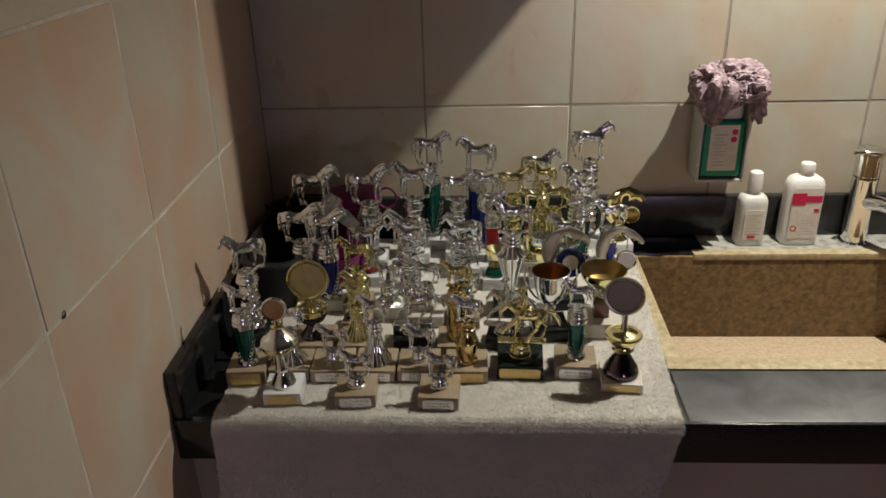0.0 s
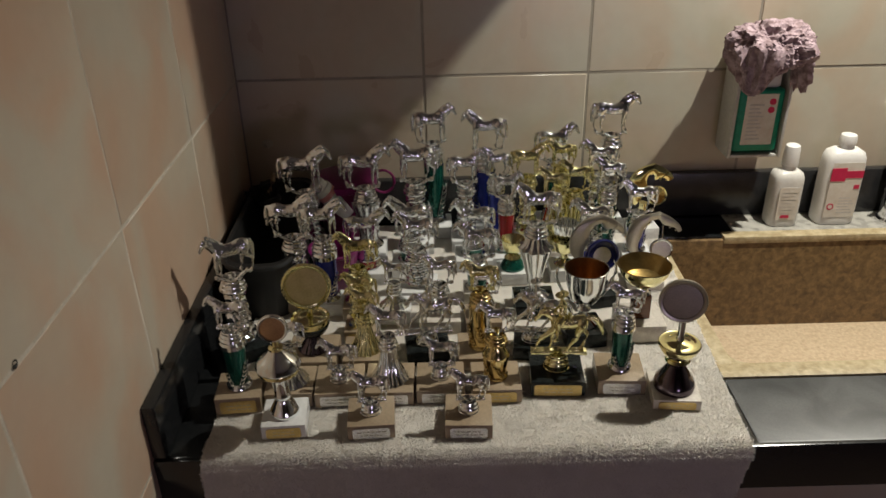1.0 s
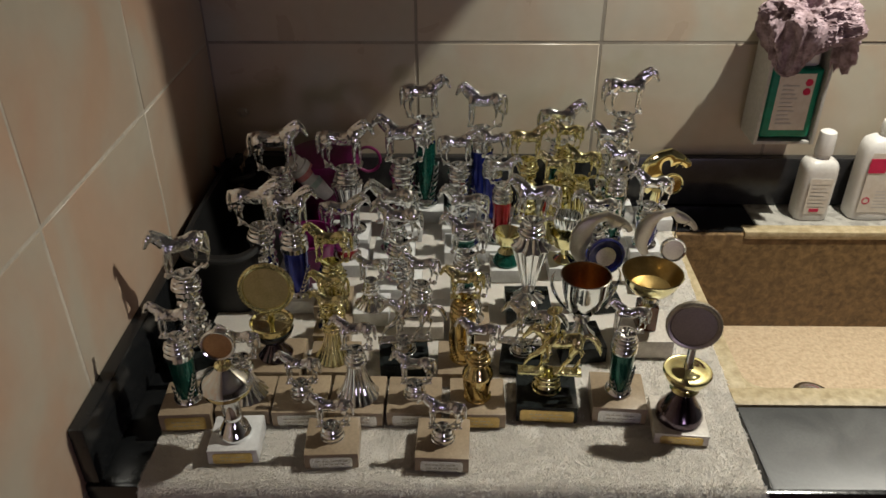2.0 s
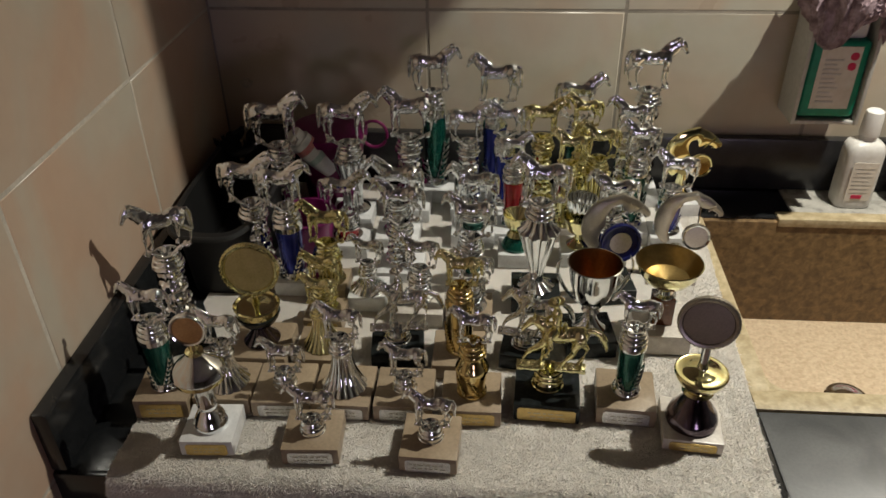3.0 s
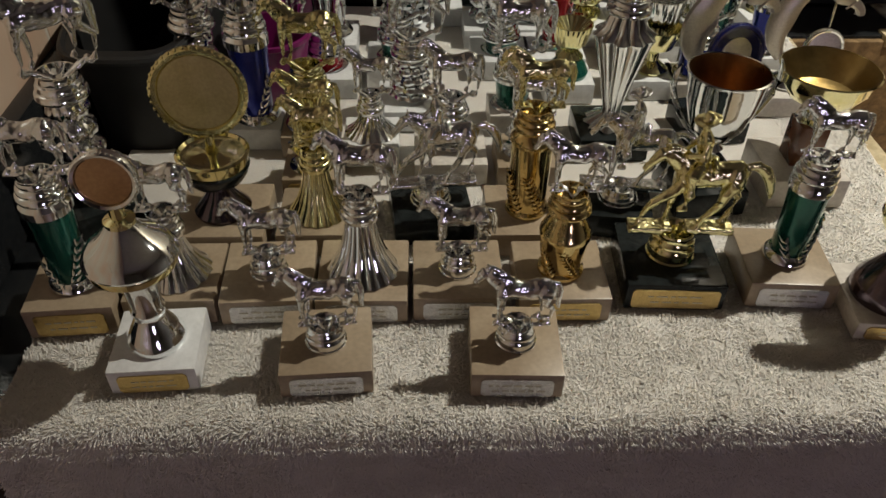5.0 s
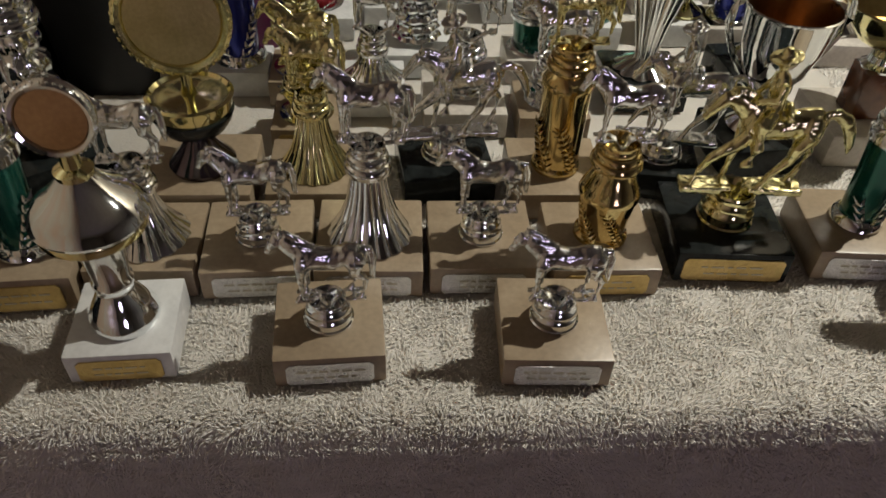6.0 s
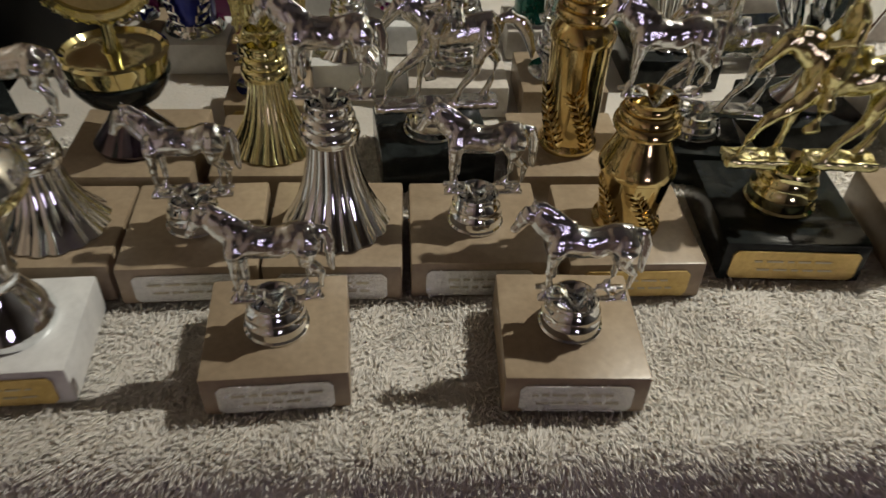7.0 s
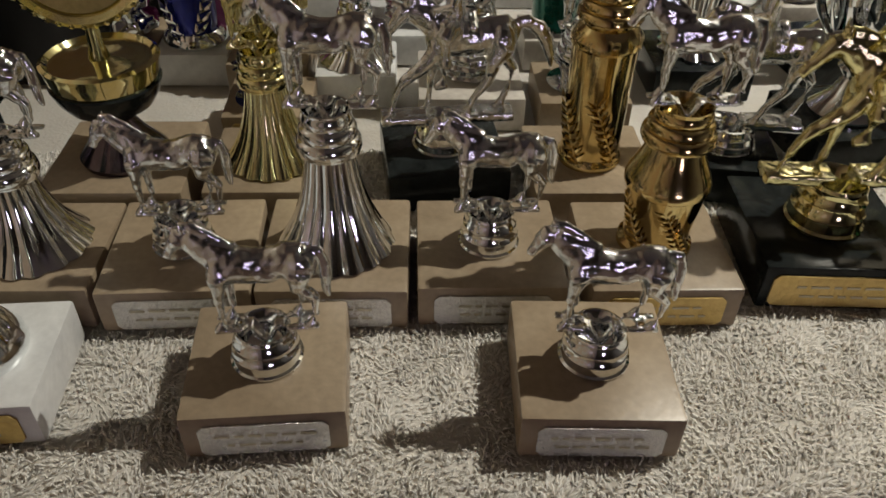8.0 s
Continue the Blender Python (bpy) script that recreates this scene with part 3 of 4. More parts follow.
def stem(t, style, tint, foil, z0, z1, s):
    """The pillar of a trophy between the base and the figure; s: its girth."""
    m = METAL[tint]
    h = z1 - z0
    ch = min((0.020 if style == "flare" else 0.017) * s, h * 0.5)
    if style == "knob":
        r = 0.0132 * s
        rows = [(1.00, 0.0), (1.06, 0.03), (1.06, 0.08), (0.99, 0.12), (0.97, 0.34), (0.99, 0.36), (0.94, 0.40), (0.90, 0.62), (0.92, 0.64), (0.87, 0.68),
                (0.80, 0.90), (0.82, 0.93), (0.79, 0.99), (0.74, 1.0), (0.66, 0.93), (0.50, 0.52), (0.02, 0.45)]
        part("collar", lathe([(r * a, z0 + h * b) for a, b in rows], 36), m, t)
        return
    collar(z1 - ch, ch, (0.0128 if style == "flare" else 0.0148) * s, m, t)
    q = h - ch
    if style == "flare":
        s *= 0.90
        part("fluted_skirt", lathe([(0.0278 * s, z0), (0.0288 * s, z0 + q * 0.03), (0.0268 * s, z0 + q * 0.09), (0.0232 * s, z0 + q * 0.20), (0.0190 * s, z0 + q * 0.36), (0.0156 * s, z0 + q * 0.55), (0.0130 * s, z0 + q * 0.77), (0.0118 * s, z0 + q * 0.94), (0.0115 * s, z0 + q)], flute=16, depth=0.06), m, t)
    elif style == "column":
        r = 0.0135 * s
        part("foot_ring", lathe([(r * 1.15, z0), (r * 1.30, z0 + q * 0.03), (r * 1.22, z0 + q * 0.08), (r * 1.02, z0 + q * 0.11)], 28), m, t)
        part("foil_column", lathe([(r * 0.90, z0 + q * 0.09), (r * 0.96, z0 + q * 0.20), (r * 1.0, z0 + q * 0.55), (r * 1.10, z0 + q * 0.86)], 28), FOIL.get(foil, m), t, "glossy %s foil column" % foil if foil else "")
        part("top_ring", lathe([(r * 1.05, z0 + q * 0.85), (r * 1.22, z0 + q * 0.87), (r * 1.22, z0 + q * 0.95), (r * 1.0, z0 + q * 1.0)], 28), m, t)
        leaf_sprig(r, z0 + q * 0.02, q * 0.75, m, t)
    elif style == "vase":
        r = 0.0165 * s
        part("vase", lathe([(r * 0.96, z0), (r * 1.06, z0 + q * 0.03), (r * 1.04, z0 + q * 0.07), (r * 0.90, z0 + q * 0.10), (r * 0.95, z0 + q * 0.30), (r * 1.08, z0 + q * 0.60), (r * 1.15, z0 + q * 0.62), (r * 1.16, z0 + q * 0.66), (r * 1.11, z0 + q * 0.71), (r * 0.96, z0 + q * 0.80), (r * 0.80, z0 + q * 0.91), (r * 0.74, z0 + q)], 32), m, t)
        feather_spray(r * 0.95, z0, q * 0.62, m, t)
    elif style == "pillar":
        r = 0.0160 * s
        part("plain_pillar", lathe([(r * 1.02, z0), (r * 1.08, z0 + q * 0.02), (r * 1.05, z0 + q * 0.06), (r * 0.96, z0 + q * 0.08), (r * 0.98, z0 + q * 0.45), (r * 1.02, z0 + q * 0.84), (r * 1.10, z0 + q * 0.86), (r * 1.10, z0 + q * 0.91), (r * 0.92, z0 + q * 0.96), (r * 0.76, z0 + q)], 32), m, t)
        feather_spray(r * 0.98, z0, q * 0.60, m, t)
    elif style == "rope":
        r = 0.0150 * s
        rows = []
        n = 5
        for k in range(n):
            a = z0 + q * k / n
            w = r * (1.15 - 0.35 * k / n)
            rows += [(w * 0.62, a), (w * 0.95, a + q / n * 0.25), (w, a + q / n * 0.5), (w * 0.9, a + q / n * 0.8)]
        rows.append((r * 0.6, z0 + q))
        part("turned_pillar", lathe(rows, flute=9, depth=0.12, twist=90), m, t)
    elif style == "fluted":
        r = 0.0125 * s
        part("foot_ring", lathe([(r * 1.5, z0), (r * 1.6, z0 + q * 0.03), (r * 1.1, z0 + q * 0.09)], 28), m, t)
        part("fluted_pillar", lathe([(r * 0.9, z0 + q * 0.08), (r * 0.86, z0 + q * 0.30), (r * 1.0, z0 + q * 0.60), (r * 1.35, z0 + q * 0.90), (r * 1.45, z0 + q * 0.95), (r * 0.9, z0 + q)], flute=12, depth=0.22), m, t)
    elif style == "trumpet":
        r = 0.0125 * s
        part("trumpet_vase", lathe([(r * 1.5, z0), (r * 1.55, z0 + q * 0.02), (r * 0.6, z0 + q * 0.10), (r * 0.55, z0 + q * 0.16), (r * 0.9, z0 + q * 0.40), (r * 1.6, z0 + q * 0.78), (r * 1.75, z0 + q * 0.82), (r * 1.2, z0 + q * 0.88), (r * 0.9, z0 + q)], flute=10, depth=0.18), m, t)


def horse_trophy(x, y, back, length, facing, tint, style, foil=None, stone="tan", w=0.060, h=0.022, plate="silver", kind="plain", yaw=0.0, stem_tint=None, seed=0):
    """A statuette of a horse on a pillar and a stone block. back: the height of its back."""
    tall = 1.2 if kind == "rider" else 1.0
    rise = 0.72 if kind == "rider" else 0.62
    hoof = back - rise * length - DECK
    word = "golden" if tint == "gold" else "silvery"
    what = "horse and rider" if kind == "rider" else "horse"
    pillar = {"knob": "short ringed neck", "flare": "fluted skirt", "column": "%s column" % (foil or "leafy"), "vase": "leafy vase", "pillar": "leafy amber pillar", "rope": "turned pillar", "fluted": "fluted pillar", "trumpet": "tall fluted vase"}[style]
    t = thing("horse_trophy", (x, y, DECK), "%s %s trophy on %s, %s block" % (word, what, pillar, STONES[stone][1]), "trophy", yaw, "horse trophies on the towel")
    plinth(t, stone, w, h, plate, seed)
    drop = 0.15 * length
    s = max(0.9, length / 0.055 * 0.95) if style == "knob" else (length / 0.058) ** 0.6
    stem(t, style, stem_tint or tint, foil, h, hoof - drop + 0.10 * length, s)
    k = length
    turn = 0 if facing == "L" else 180
    part("figure", HORSE[tint, kind], None, t, m=Matrix.Translation((-0.02 * k if kind == "rider" else 0, 0, hoof)) @ pose(0, 0, 0, 0, 0, turn) @ Matrix.Diagonal((k, k, k * tall, 1)))
    return t


# front row
horse_trophy(-0.073, 0.981, 0.976, 0.057, "L", "silver", "knob", yaw=3, kind="plain", seed=1)
horse_trophy(0.052, 0.979, 0.976, 0.057, "L", "silver", "knob", yaw=-2, kind="plain", seed=2)
# second row
horse_trophy(-0.252, 1.037, 1.056, 0.058, "L", "silver", "column", "green", plate="gold", h=0.026, seed=3, yaw=4, stem_tint="silver")
horse_trophy(-0.186, 1.050, 1.015, 0.056, "L", "silver", "flare", plate=None, h=0.022, w=0.064, seed=4)
horse_trophy(-0.1195, 1.050, 0.977, 0.057, "L", "silver", "knob", plate="silver", w=0.065, seed=5, yaw=2)
horse_trophy(-0.0515, 1.050, 1.029, 0.057, "L", "silver", "flare", w=0.065, seed=6, yaw=-1)
horse_trophy(0.0170, 1.050, 0.978, 0.057, "L", "silver", "knob", w=0.065, seed=7, kind="plain")
horse_trophy(0.0920, 1.048, 1.030, 0.055, "L", "silver", "vase", w=0.066, stem_tint="amber", plate="gold", seed=8)
horse_trophy(0.176, 1.062, 1.005, 0.074, "L", "gold", "knob", stone="black", w=0.072, h=0.024, plate="gold", kind="rider", seed=9, yaw=-3)
horse_trophy(0.262, 1.058, 1.048, 0.053, "L", "silver", "column", "green", w=0.064, h=0.024, seed=10, yaw=-4)
# third row
horse_trophy(-0.272, 1.147, 1.084, 0.080, "L", "silver", "rope", stone="black", plate=None, seed=11, kind="walk", yaw=32, w=0.0635)
horse_trophy(-0.100, 1.186, 1.000, 0.058, "L", "gold", "fluted", plate="gold", seed=12, w=0.0495)
horse_trophy(-0.089, 1.120, 1.016, 0.050, "L", "gold", "flare", plate=None, seed=13, w=0.0635)
horse_trophy(-0.001, 1.134, 0.990, 0.068, "L", "silver", "knob", stone="black", w=0.0635, kind="rider", plate=None, seed=14, yaw=6)
horse_trophy(0.075, 1.120, 1.052, 0.056, "L", "gold", "pillar", stem_tint="amber", plate=None, seed=15, w=0.0635)
horse_trophy(0.152, 1.134, 0.987, 0.068, "L", "silver", "knob", stone="black", w=0.0545, kind="rider", plate=None, seed=16, yaw=-8)
# fourth row
horse_trophy(-0.206, 1.275, 1.082, 0.0852, "R", "silver", "rope", foil="blue", plate=None, seed=17, w=0.0475, kind="stand")
horse_trophy(-0.158, 1.262, 1.080, 0.0779, "R", "silver", "column", "blue", plate=None, seed=18, w=0.047, stone="white", kind="stand")
horse_trophy(-0.108, 1.252, 1.029, 0.072, "L", "gold", "fluted", plate=None, seed=19, w=0.0515, kind="stand")
horse_trophy(-0.052, 1.236, 0.995, 0.050, "L", "silver", "flare", plate=None, seed=20, w=0.0495, stone="white", kind="stand")
horse_trophy(-0.016, 1.300, 1.038, 0.0774, "L", "silver", "rope", plate=None, seed=21, w=0.0635, stone="white", kind="stand")
horse_trophy(0.018, 1.215, 1.010, 0.060, "L", "silver", "rope", plate=None, seed=22, w=0.0635, stone="grey", kind="stand")
horse_trophy(0.080, 1.285, 1.026, 0.0763, "L", "silver", "column", "green", plate=None, seed=23, w=0.0445, stone="grey", kind="stand")
horse_trophy(0.085, 1.205, 0.996, 0.060, "L", "silver", "fluted", plate=None, seed=24, w=0.0545, stone="tan", kind="stand")
horse_trophy(0.168, 1.250, 1.102, 0.078, "L", "silver", "trumpet", plate=None, seed=25, w=0.0635, stone="black", kind="walk")
# fifth row
horse_trophy(-0.102, 1.365, 1.014, 0.0829, "R", "silver", "column", "red", plate=None, seed=26, w=0.0635, stone="white", kind="stand")
horse_trophy(-0.030, 1.386, 1.023, 0.086, "L", "silver", "column", "green", plate=None, seed=27, w=0.0635, stone="white", kind="walk")
horse_trophy(0.080, 1.400, 1.009, 0.082, "L", "silver", "column", "green", plate=None, seed=28, w=0.0635, stone="white", kind="walk")
horse_trophy(0.137, 1.408, 1.060, 0.056, "R", "silver", "column", "red", plate=None, seed=29, w=0.0635, stone="white", kind="stand")
horse_trophy(0.272, 1.345, 1.032, 0.076, "L", "silver", "column", "blue", plate=None, seed=30, w=0.049, stone="grey", kind="stand")
horse_trophy(0.362, 1.400, 1.040, 0.070, "L", "silver", "column", "blue", plate=None, seed=31, w=0.0505, stone="white", kind="stand")
# back rows
horse_trophy(-0.206, 1.425, 1.100, 0.0974, "R", "silver", "rope", plate=None, seed=32, w=0.0635, stone="black", kind="stand")
horse_trophy(-0.106, 1.440, 1.096, 0.0939, "R", "silver", "fluted", plate=None, seed=33, w=0.0635, stone="white", kind="stand")
horse_trophy(-0.020, 1.468, 1.093, 0.0924, "L", "silver", "rope", plate=None, seed=34, w=0.0615, stone="white", kind="stand")
horse_trophy(0.014, 1.530, 1.136, 0.0844, "R", "silver", "column", "green", plate=None, seed=35, w=0.0615, stone="white", kind="stand")
horse_trophy(0.108, 1.530, 1.122, 0.0874, "L", "silver", "column", "blue", plate=None, seed=36, w=0.062, stone="white", kind="stand")
horse_trophy(0.070, 1.470, 1.075, 0.0748, "R", "silver", "rope", plate=None, seed=37, w=0.0535, stone="white", kind="stand")
horse_trophy(0.124, 1.472, 1.078, 0.062, "L", "silver", "column", "blue", plate=None, seed=38, w=0.053, stone="white", kind="stand")
horse_trophy(0.180, 1.474, 1.082, 0.0726, "R", "gold", "rope", plate=None, seed=39, w=0.0575, stone="white", kind="stand")
horse_trophy(0.216, 1.412, 1.064, 0.062, "L", "gold", "vase", plate=None, seed=40, w=0.0395, stone="grey", kind="stand")
horse_trophy(0.236, 1.535, 1.094, 0.084, "R", "silver", "column", "green", plate=None, seed=41, w=0.0565, stone="white", kind="stand")
horse_trophy(0.238, 1.478, 1.089, 0.060, "L", "gold", "rope", plate=None, seed=42, w=0.056, stone="white", kind="stand")
horse_trophy(0.256, 1.422, 1.070, 0.066, "L", "gold", "fluted", plate=None, seed=43, w=0.0395, stone="white", kind="stand")
horse_trophy(0.304, 1.472, 1.086, 0.072, "L", "silver", "rope", plate=None, seed=44, w=0.0595, stone="white", kind="stand")
horse_trophy(0.311, 1.414, 1.078, 0.062, "L", "silver", "column", "green", plate=None, seed=45, w=0.05, stone="white", kind="stand")
horse_trophy(0.338, 1.532, 1.147, 0.0914, "R", "silver", "rope", plate=None, seed=46, w=0.0595, stone="white", kind="stand")


def disc_part(t, centre, r, rim, face, tilt=0.0, yaw=0.0, label="", inner=0.80):
    """A round medal with a beaded rim, set upright and facing -y."""
    m = Matrix.Translation(centre) @ pose(0, 0, 0, 90 - tilt, 0, yaw)
    d = part("disc_rim", lathe([(r * 0.80, -0.002), (r * 0.97, -0.0025), (r, 0), (r * 0.99, 0.003), (r * 0.93, 0.0045), (r * 0.84, 0.0038), (r * 0.80, 0.0016), (0.0004, 0.0016)], 48), rim, t, m=m)
    part("disc_face", lathe([(r * inner * 1.01, 0.0017), (r * inner, 0.0026), (r * 0.45, 0.0028), (0.0004, 0.0028)], 40), face, d, label)
    b = bmesh.new()
    for k in range(40):
        a = 2 * math.pi * k / 40
        bmesh.ops.create_icosphere(b, subdivisions=1, radius=r * 0.050, matrix=Matrix.Translation((r * 0.965 * math.cos(a), r * 0.965 * math.sin(a), 0.0028)))
    part("beading", b, rim, d)
    return d


# bell-lid trophy on white marble with a small bronze disc
t = thing("disc_trophy", (-0.184, 0.985, DECK), "silvery bell trophy with bronze disc on white marble", "trophy", 3, "disc trophies on the towel")
plinth(t, "white", 0.056, 0.021, "gold", 50)
part("foot", lathe([(0.0185, 0.0210), (0.0192, 0.0234), (0.0188, 0.0270), (0.0140, 0.0354), (0.0100, 0.0438), (0.0096, 0.0462), (0.0108, 0.0486), (0.0108, 0.0510), (0.0096, 0.0534), (0.0122, 0.0750), (0.0142, 0.0822), (0.0142, 0.0870), (0.0105, 0.0894)], 36), SILVER, t)
part("bell", lathe([(0.0100, 0.0862), (0.0236, 0.0865), (0.0256, 0.0872), (0.0262, 0.0934), (0.0278, 0.0941), (0.0284, 0.0959), (0.0274, 0.0977), (0.0264, 0.1000), (0.0240, 0.1033), (0.0200, 0.1068), (0.0154, 0.1104), (0.0114, 0.1150), (0.0090, 0.1180), (0.0078, 0.1200)], 44), SILVER, t)
part("band", lathe([(0.0258, 0.0877), (0.0264, 0.0883), (0.0269, 0.0926), (0.0264, 0.0936)], 44, caps=False), GOLD, t, "gilt band under the bell")
part("neck", lathe([(0.0088, 0.119), (0.0092, 0.122), (0.0048, 0.124), (0.0038, 0.136)], 20), GOLD, t)
disc_part(t, (0, -0.002, 0.151), 0.0185, SILVER, REDDISC, 5, 0, "matt bronze disc face")

# gold disc over a gold and black bowl
t = thing("disc_trophy", (-0.164, 1.120, DECK), "gold disc trophy over dark bowl on tan marble", "trophy", 0, "disc trophies on the towel")
plinth(t, "tan", 0.070, 0.024, None, 51)
part("foot", lathe([(0.021, 0.024), (0.022, 0.027), (0.013, 0.038), (0.008, 0.046), (0.010, 0.050)], 36), DARKMETAL, t)
part("bowl", lathe([(0.010, 0.049), (0.019, 0.055), (0.0245, 0.064), (0.0265, 0.075), (0.0275, 0.078), (0.0255, 0.079), (0.0235, 0.0768), (0.016, 0.0762), (0.006, 0.078)], 40), GOLD, t)
part("band", lathe([(0.0200, 0.0545), (0.0240, 0.0605), (0.0262, 0.0665), (0.0258, 0.0675)], 40), BLACK, t, "black lacquer band")
part("neck", lathe([(0.006, 0.075), (0.0035, 0.084), (0.003, 0.096)], 20), GOLD, t)
disc_part(t, (0, -0.002, 0.129), 0.034, GOLD, GOLDDISC, 6, 4, "matt gold disc face")

# dark goblet with a pale disc at the sink's side
t = thing("disc_trophy", (0.328, 1.024, DECK), "pale disc trophy over gold bowl and dark foot", "trophy", -5, "disc trophies on the towel")
plinth(t, "grey", 0.062, 0.016, "gold", 52)
part("foot", lathe([(0.0265, 0.016), (0.0275, 0.020), (0.0255, 0.028), (0.0165, 0.042), (0.0105, 0.052), (0.013, 0.055), (0.0145, 0.058)], 40), DARKMETAL, t, "dark mirrored foot")
part("ring", lathe([(0.0145, 0.0565), (0.0165, 0.059), (0.0145, 0.062)], 36), GOLD, t)
part("bowl", lathe([(0.0125, 0.061), (0.019, 0.068), (0.0255, 0.078), (0.0275, 0.084), (0.0262, 0.086), (0.0240, 0.0855), (0.0160, 0.0875), (0.006, 0.0905)], 40), GOLD, t)
part("neck", lathe([(0.006, 0.090), (0.0045, 0.097), (0.0045, 0.119)], 20), SILVER, t)
disc_part(t, (-0.004, -0.002, 0.150), 0.0300, SATIN, SATIN, 4, -8, "plain matt grey disc face")

# cups
t = thing("cup_trophy", (0.230, 1.164, DECK), "silvery cup with copper inside on black marble", "trophy", 6, "cups on the towel")
plinth(t, "black", 0.060, 0.024, None, 53)
part("foot", lathe([(0.019, 0.024), (0.020, 0.027), (0.011, 0.036), (0.006, 0.046), (0.011, 0.052), (0.006, 0.058)], 36), SILVER, t)
part("bowl", lathe([(0.006, 0.057), (0.014, 0.062), (0.022, 0.074), (0.0275, 0.094), (0.0310, 0.117), (0.0325, 0.120), (0.0312, 0.1205)], 48, caps=False), SILVER, t)
part("inside", lathe([(0.0312, 0.1195), (0.0296, 0.115), (0.026, 0.094), (0.018, 0.073), (0.0005, 0.066)], 40, caps=False), BRONZE, t, "copper-coloured inside of the cup")
for s in (-1, 1):
    part("handle", tube([(s * 0.040, 0, 0.128), (s * 0.043, 0, 0.121), (s * 0.044, 0, 0.110), (s * 0.040, 0, 0.098), (s * 0.034, 0, 0.086), (s * 0.026, 0, 0.074), (s * 0.016, 0, 0.064)],
                        [0.0008, 0.0020, 0.0027, 0.0028, 0.0026, 0.0024, 0.0020], 8, squash=(1.6, 0.8)), SILVER, t)
t = thing("cup_trophy", (0.318, 1.180, DECK), "gold bowl cup on brown column, pale stone block", "trophy", 0, "cups on the towel")
plinth(t, "grey", 0.066, 0.028, None, 54)
part("wood_column", box(-0.0125, 0.0125, -0.0125, 0.0125, 0.0282, 0.066, 0.0012), BROWN, t, "glossy brown square column")
part("collar", lathe([(0.013, 0.066), (0.014, 0.068), (0.010, 0.071), (0.009, 0.076)], 28), SILVER, t)
part("bowl", lathe([(0.009, 0.072), (0.006, 0.080), (0.014, 0.083), (0.027, 0.090), (0.0355, 0.103), (0.0380, 0.112), (0.0395, 0.1135), (0.0383, 0.1145)], 48, caps=False), GOLD, t)
part("inside", lathe([(0.0383, 0.1140), (0.0366, 0.111), (0.034, 0.103), (0.026, 0.092), (0.0005, 0.087)], 44, caps=False), OCHRE, t, "ochre inside of the bowl")


def horse_head_arch(t, centre, r, width, material, thick=0.005):
    """A flat crescent that rises from the foot, bends over and ends in a horse's head looking down."""
    b = bmesh.new()
    n = 40
    rows = []
    for k in range(n + 1):
        f = k / n
        a = radians(232 - 212 * f)
        w = width * (0.62 + 0.75 * math.sin(math.pi * min(1, f / 0.62)) ** 1.2 * (f < 0.62) + 0.30 * math.exp(-((f - 0.80) / 0.07) ** 2) - 0.22 * max(0, f - 0.86) / 0.14)
        out = r + 0.07 * r * math.exp(-((f - 0.70) / 0.030) ** 2) + 0.05 * r * math.exp(-((f - 0.97) / 0.05) ** 2)
        ring = []
        for rr, y in ((out - w, -thick * 0.6), (out - w * 0.75, -thick), (out - w * 0.25, -thick), (out, -thick * 0.5), (out, thick * 0.5), (out - w * 0.25, thick), (out - w * 0.75, thick), (out - w, thick * 0.6)):
            ring.append(b.verts.new((rr * math.cos(a), y, rr * math.sin(a))))
        rows.append(ring)
    for lo, hi in zip(rows, rows[1:]):
        for i in range(8):
            b.faces.new((lo[i], lo[(i + 1) % 8], hi[(i + 1) % 8], hi[i]))
    b.faces.new(rows[0]), b.faces.new(rows[-1])
    arch = part("arch", b, material, t, m=Matrix.Translation(centre))
    # eye, nostril and bridle in low relief
    e = bmesh.new()
    for f, k, rad in ((0.78, 0.34, 0.040), (0.965, 0.45, 0.026)):
        a = radians(232 - 212 * f)
        q = r - width * k
        ball((q * math.cos(a), -thick, q * math.sin(a)), rad * r, e, (1, 0.5, 1), 10)
    a = radians(232 - 212 * 0.89)
    tube([((r - width * q) * math.cos(a), -thick * 1.02, (r - width * q) * math.sin(a)) for q in (0.05, 0.45, 0.80)], [0.022 * r] * 3, 6, e)
    part("head_relief", e, material, arch)
    return arch


t = thing("arch_trophy", (0.268, 1.270, DECK), "grey arch trophy with a blue wreath medal", "trophy", 8, "arch trophies on the towel")
plinth(t, "black", 0.058, 0.022, None, 55)
part("foot", lathe([(0.017, 0.022), (0.018, 0.025), (0.009, 0.034), (0.008, 0.045)], 30), SILVER, t)
horse_head_arch(t, (-0.002, 0, 0.106), 0.044, 0.021, SATIN)
disc_part(t, (0.003, -0.012, 0.088), 0.027, NAVY, SATIN, 8, 0, "pale centre of the medal", 0.52)
part("strut", tube([(0.0, -0.002, 0.040), (0.002, -0.006, 0.064)], [0.004, 0.003], 8), SILVER, t)
t = thing("arch_trophy", (0.360, 1.322, DECK), "grey arch trophy with a hanging round medal", "trophy", -4, "arch trophies on the towel")
plinth(t, "grey", 0.058, 0.022, None, 56)
part("foot", lathe([(0.017, 0.022), (0.018, 0.025), (0.009, 0.034), (0.008, 0.045)], 30), SILVER, t)
horse_head_arch(t, (0.010, 0, 0.083), 0.044, 0.017, SATIN)
part("link", tube([(0.022, -0.004, 0.110), (0.022, -0.006, 0.086)], [0.001, 0.001], 6), SILVER, t)
disc_part(t, (0.022, -0.008, 0.066), 0.019, SILVER, SATIN, 6, 0)
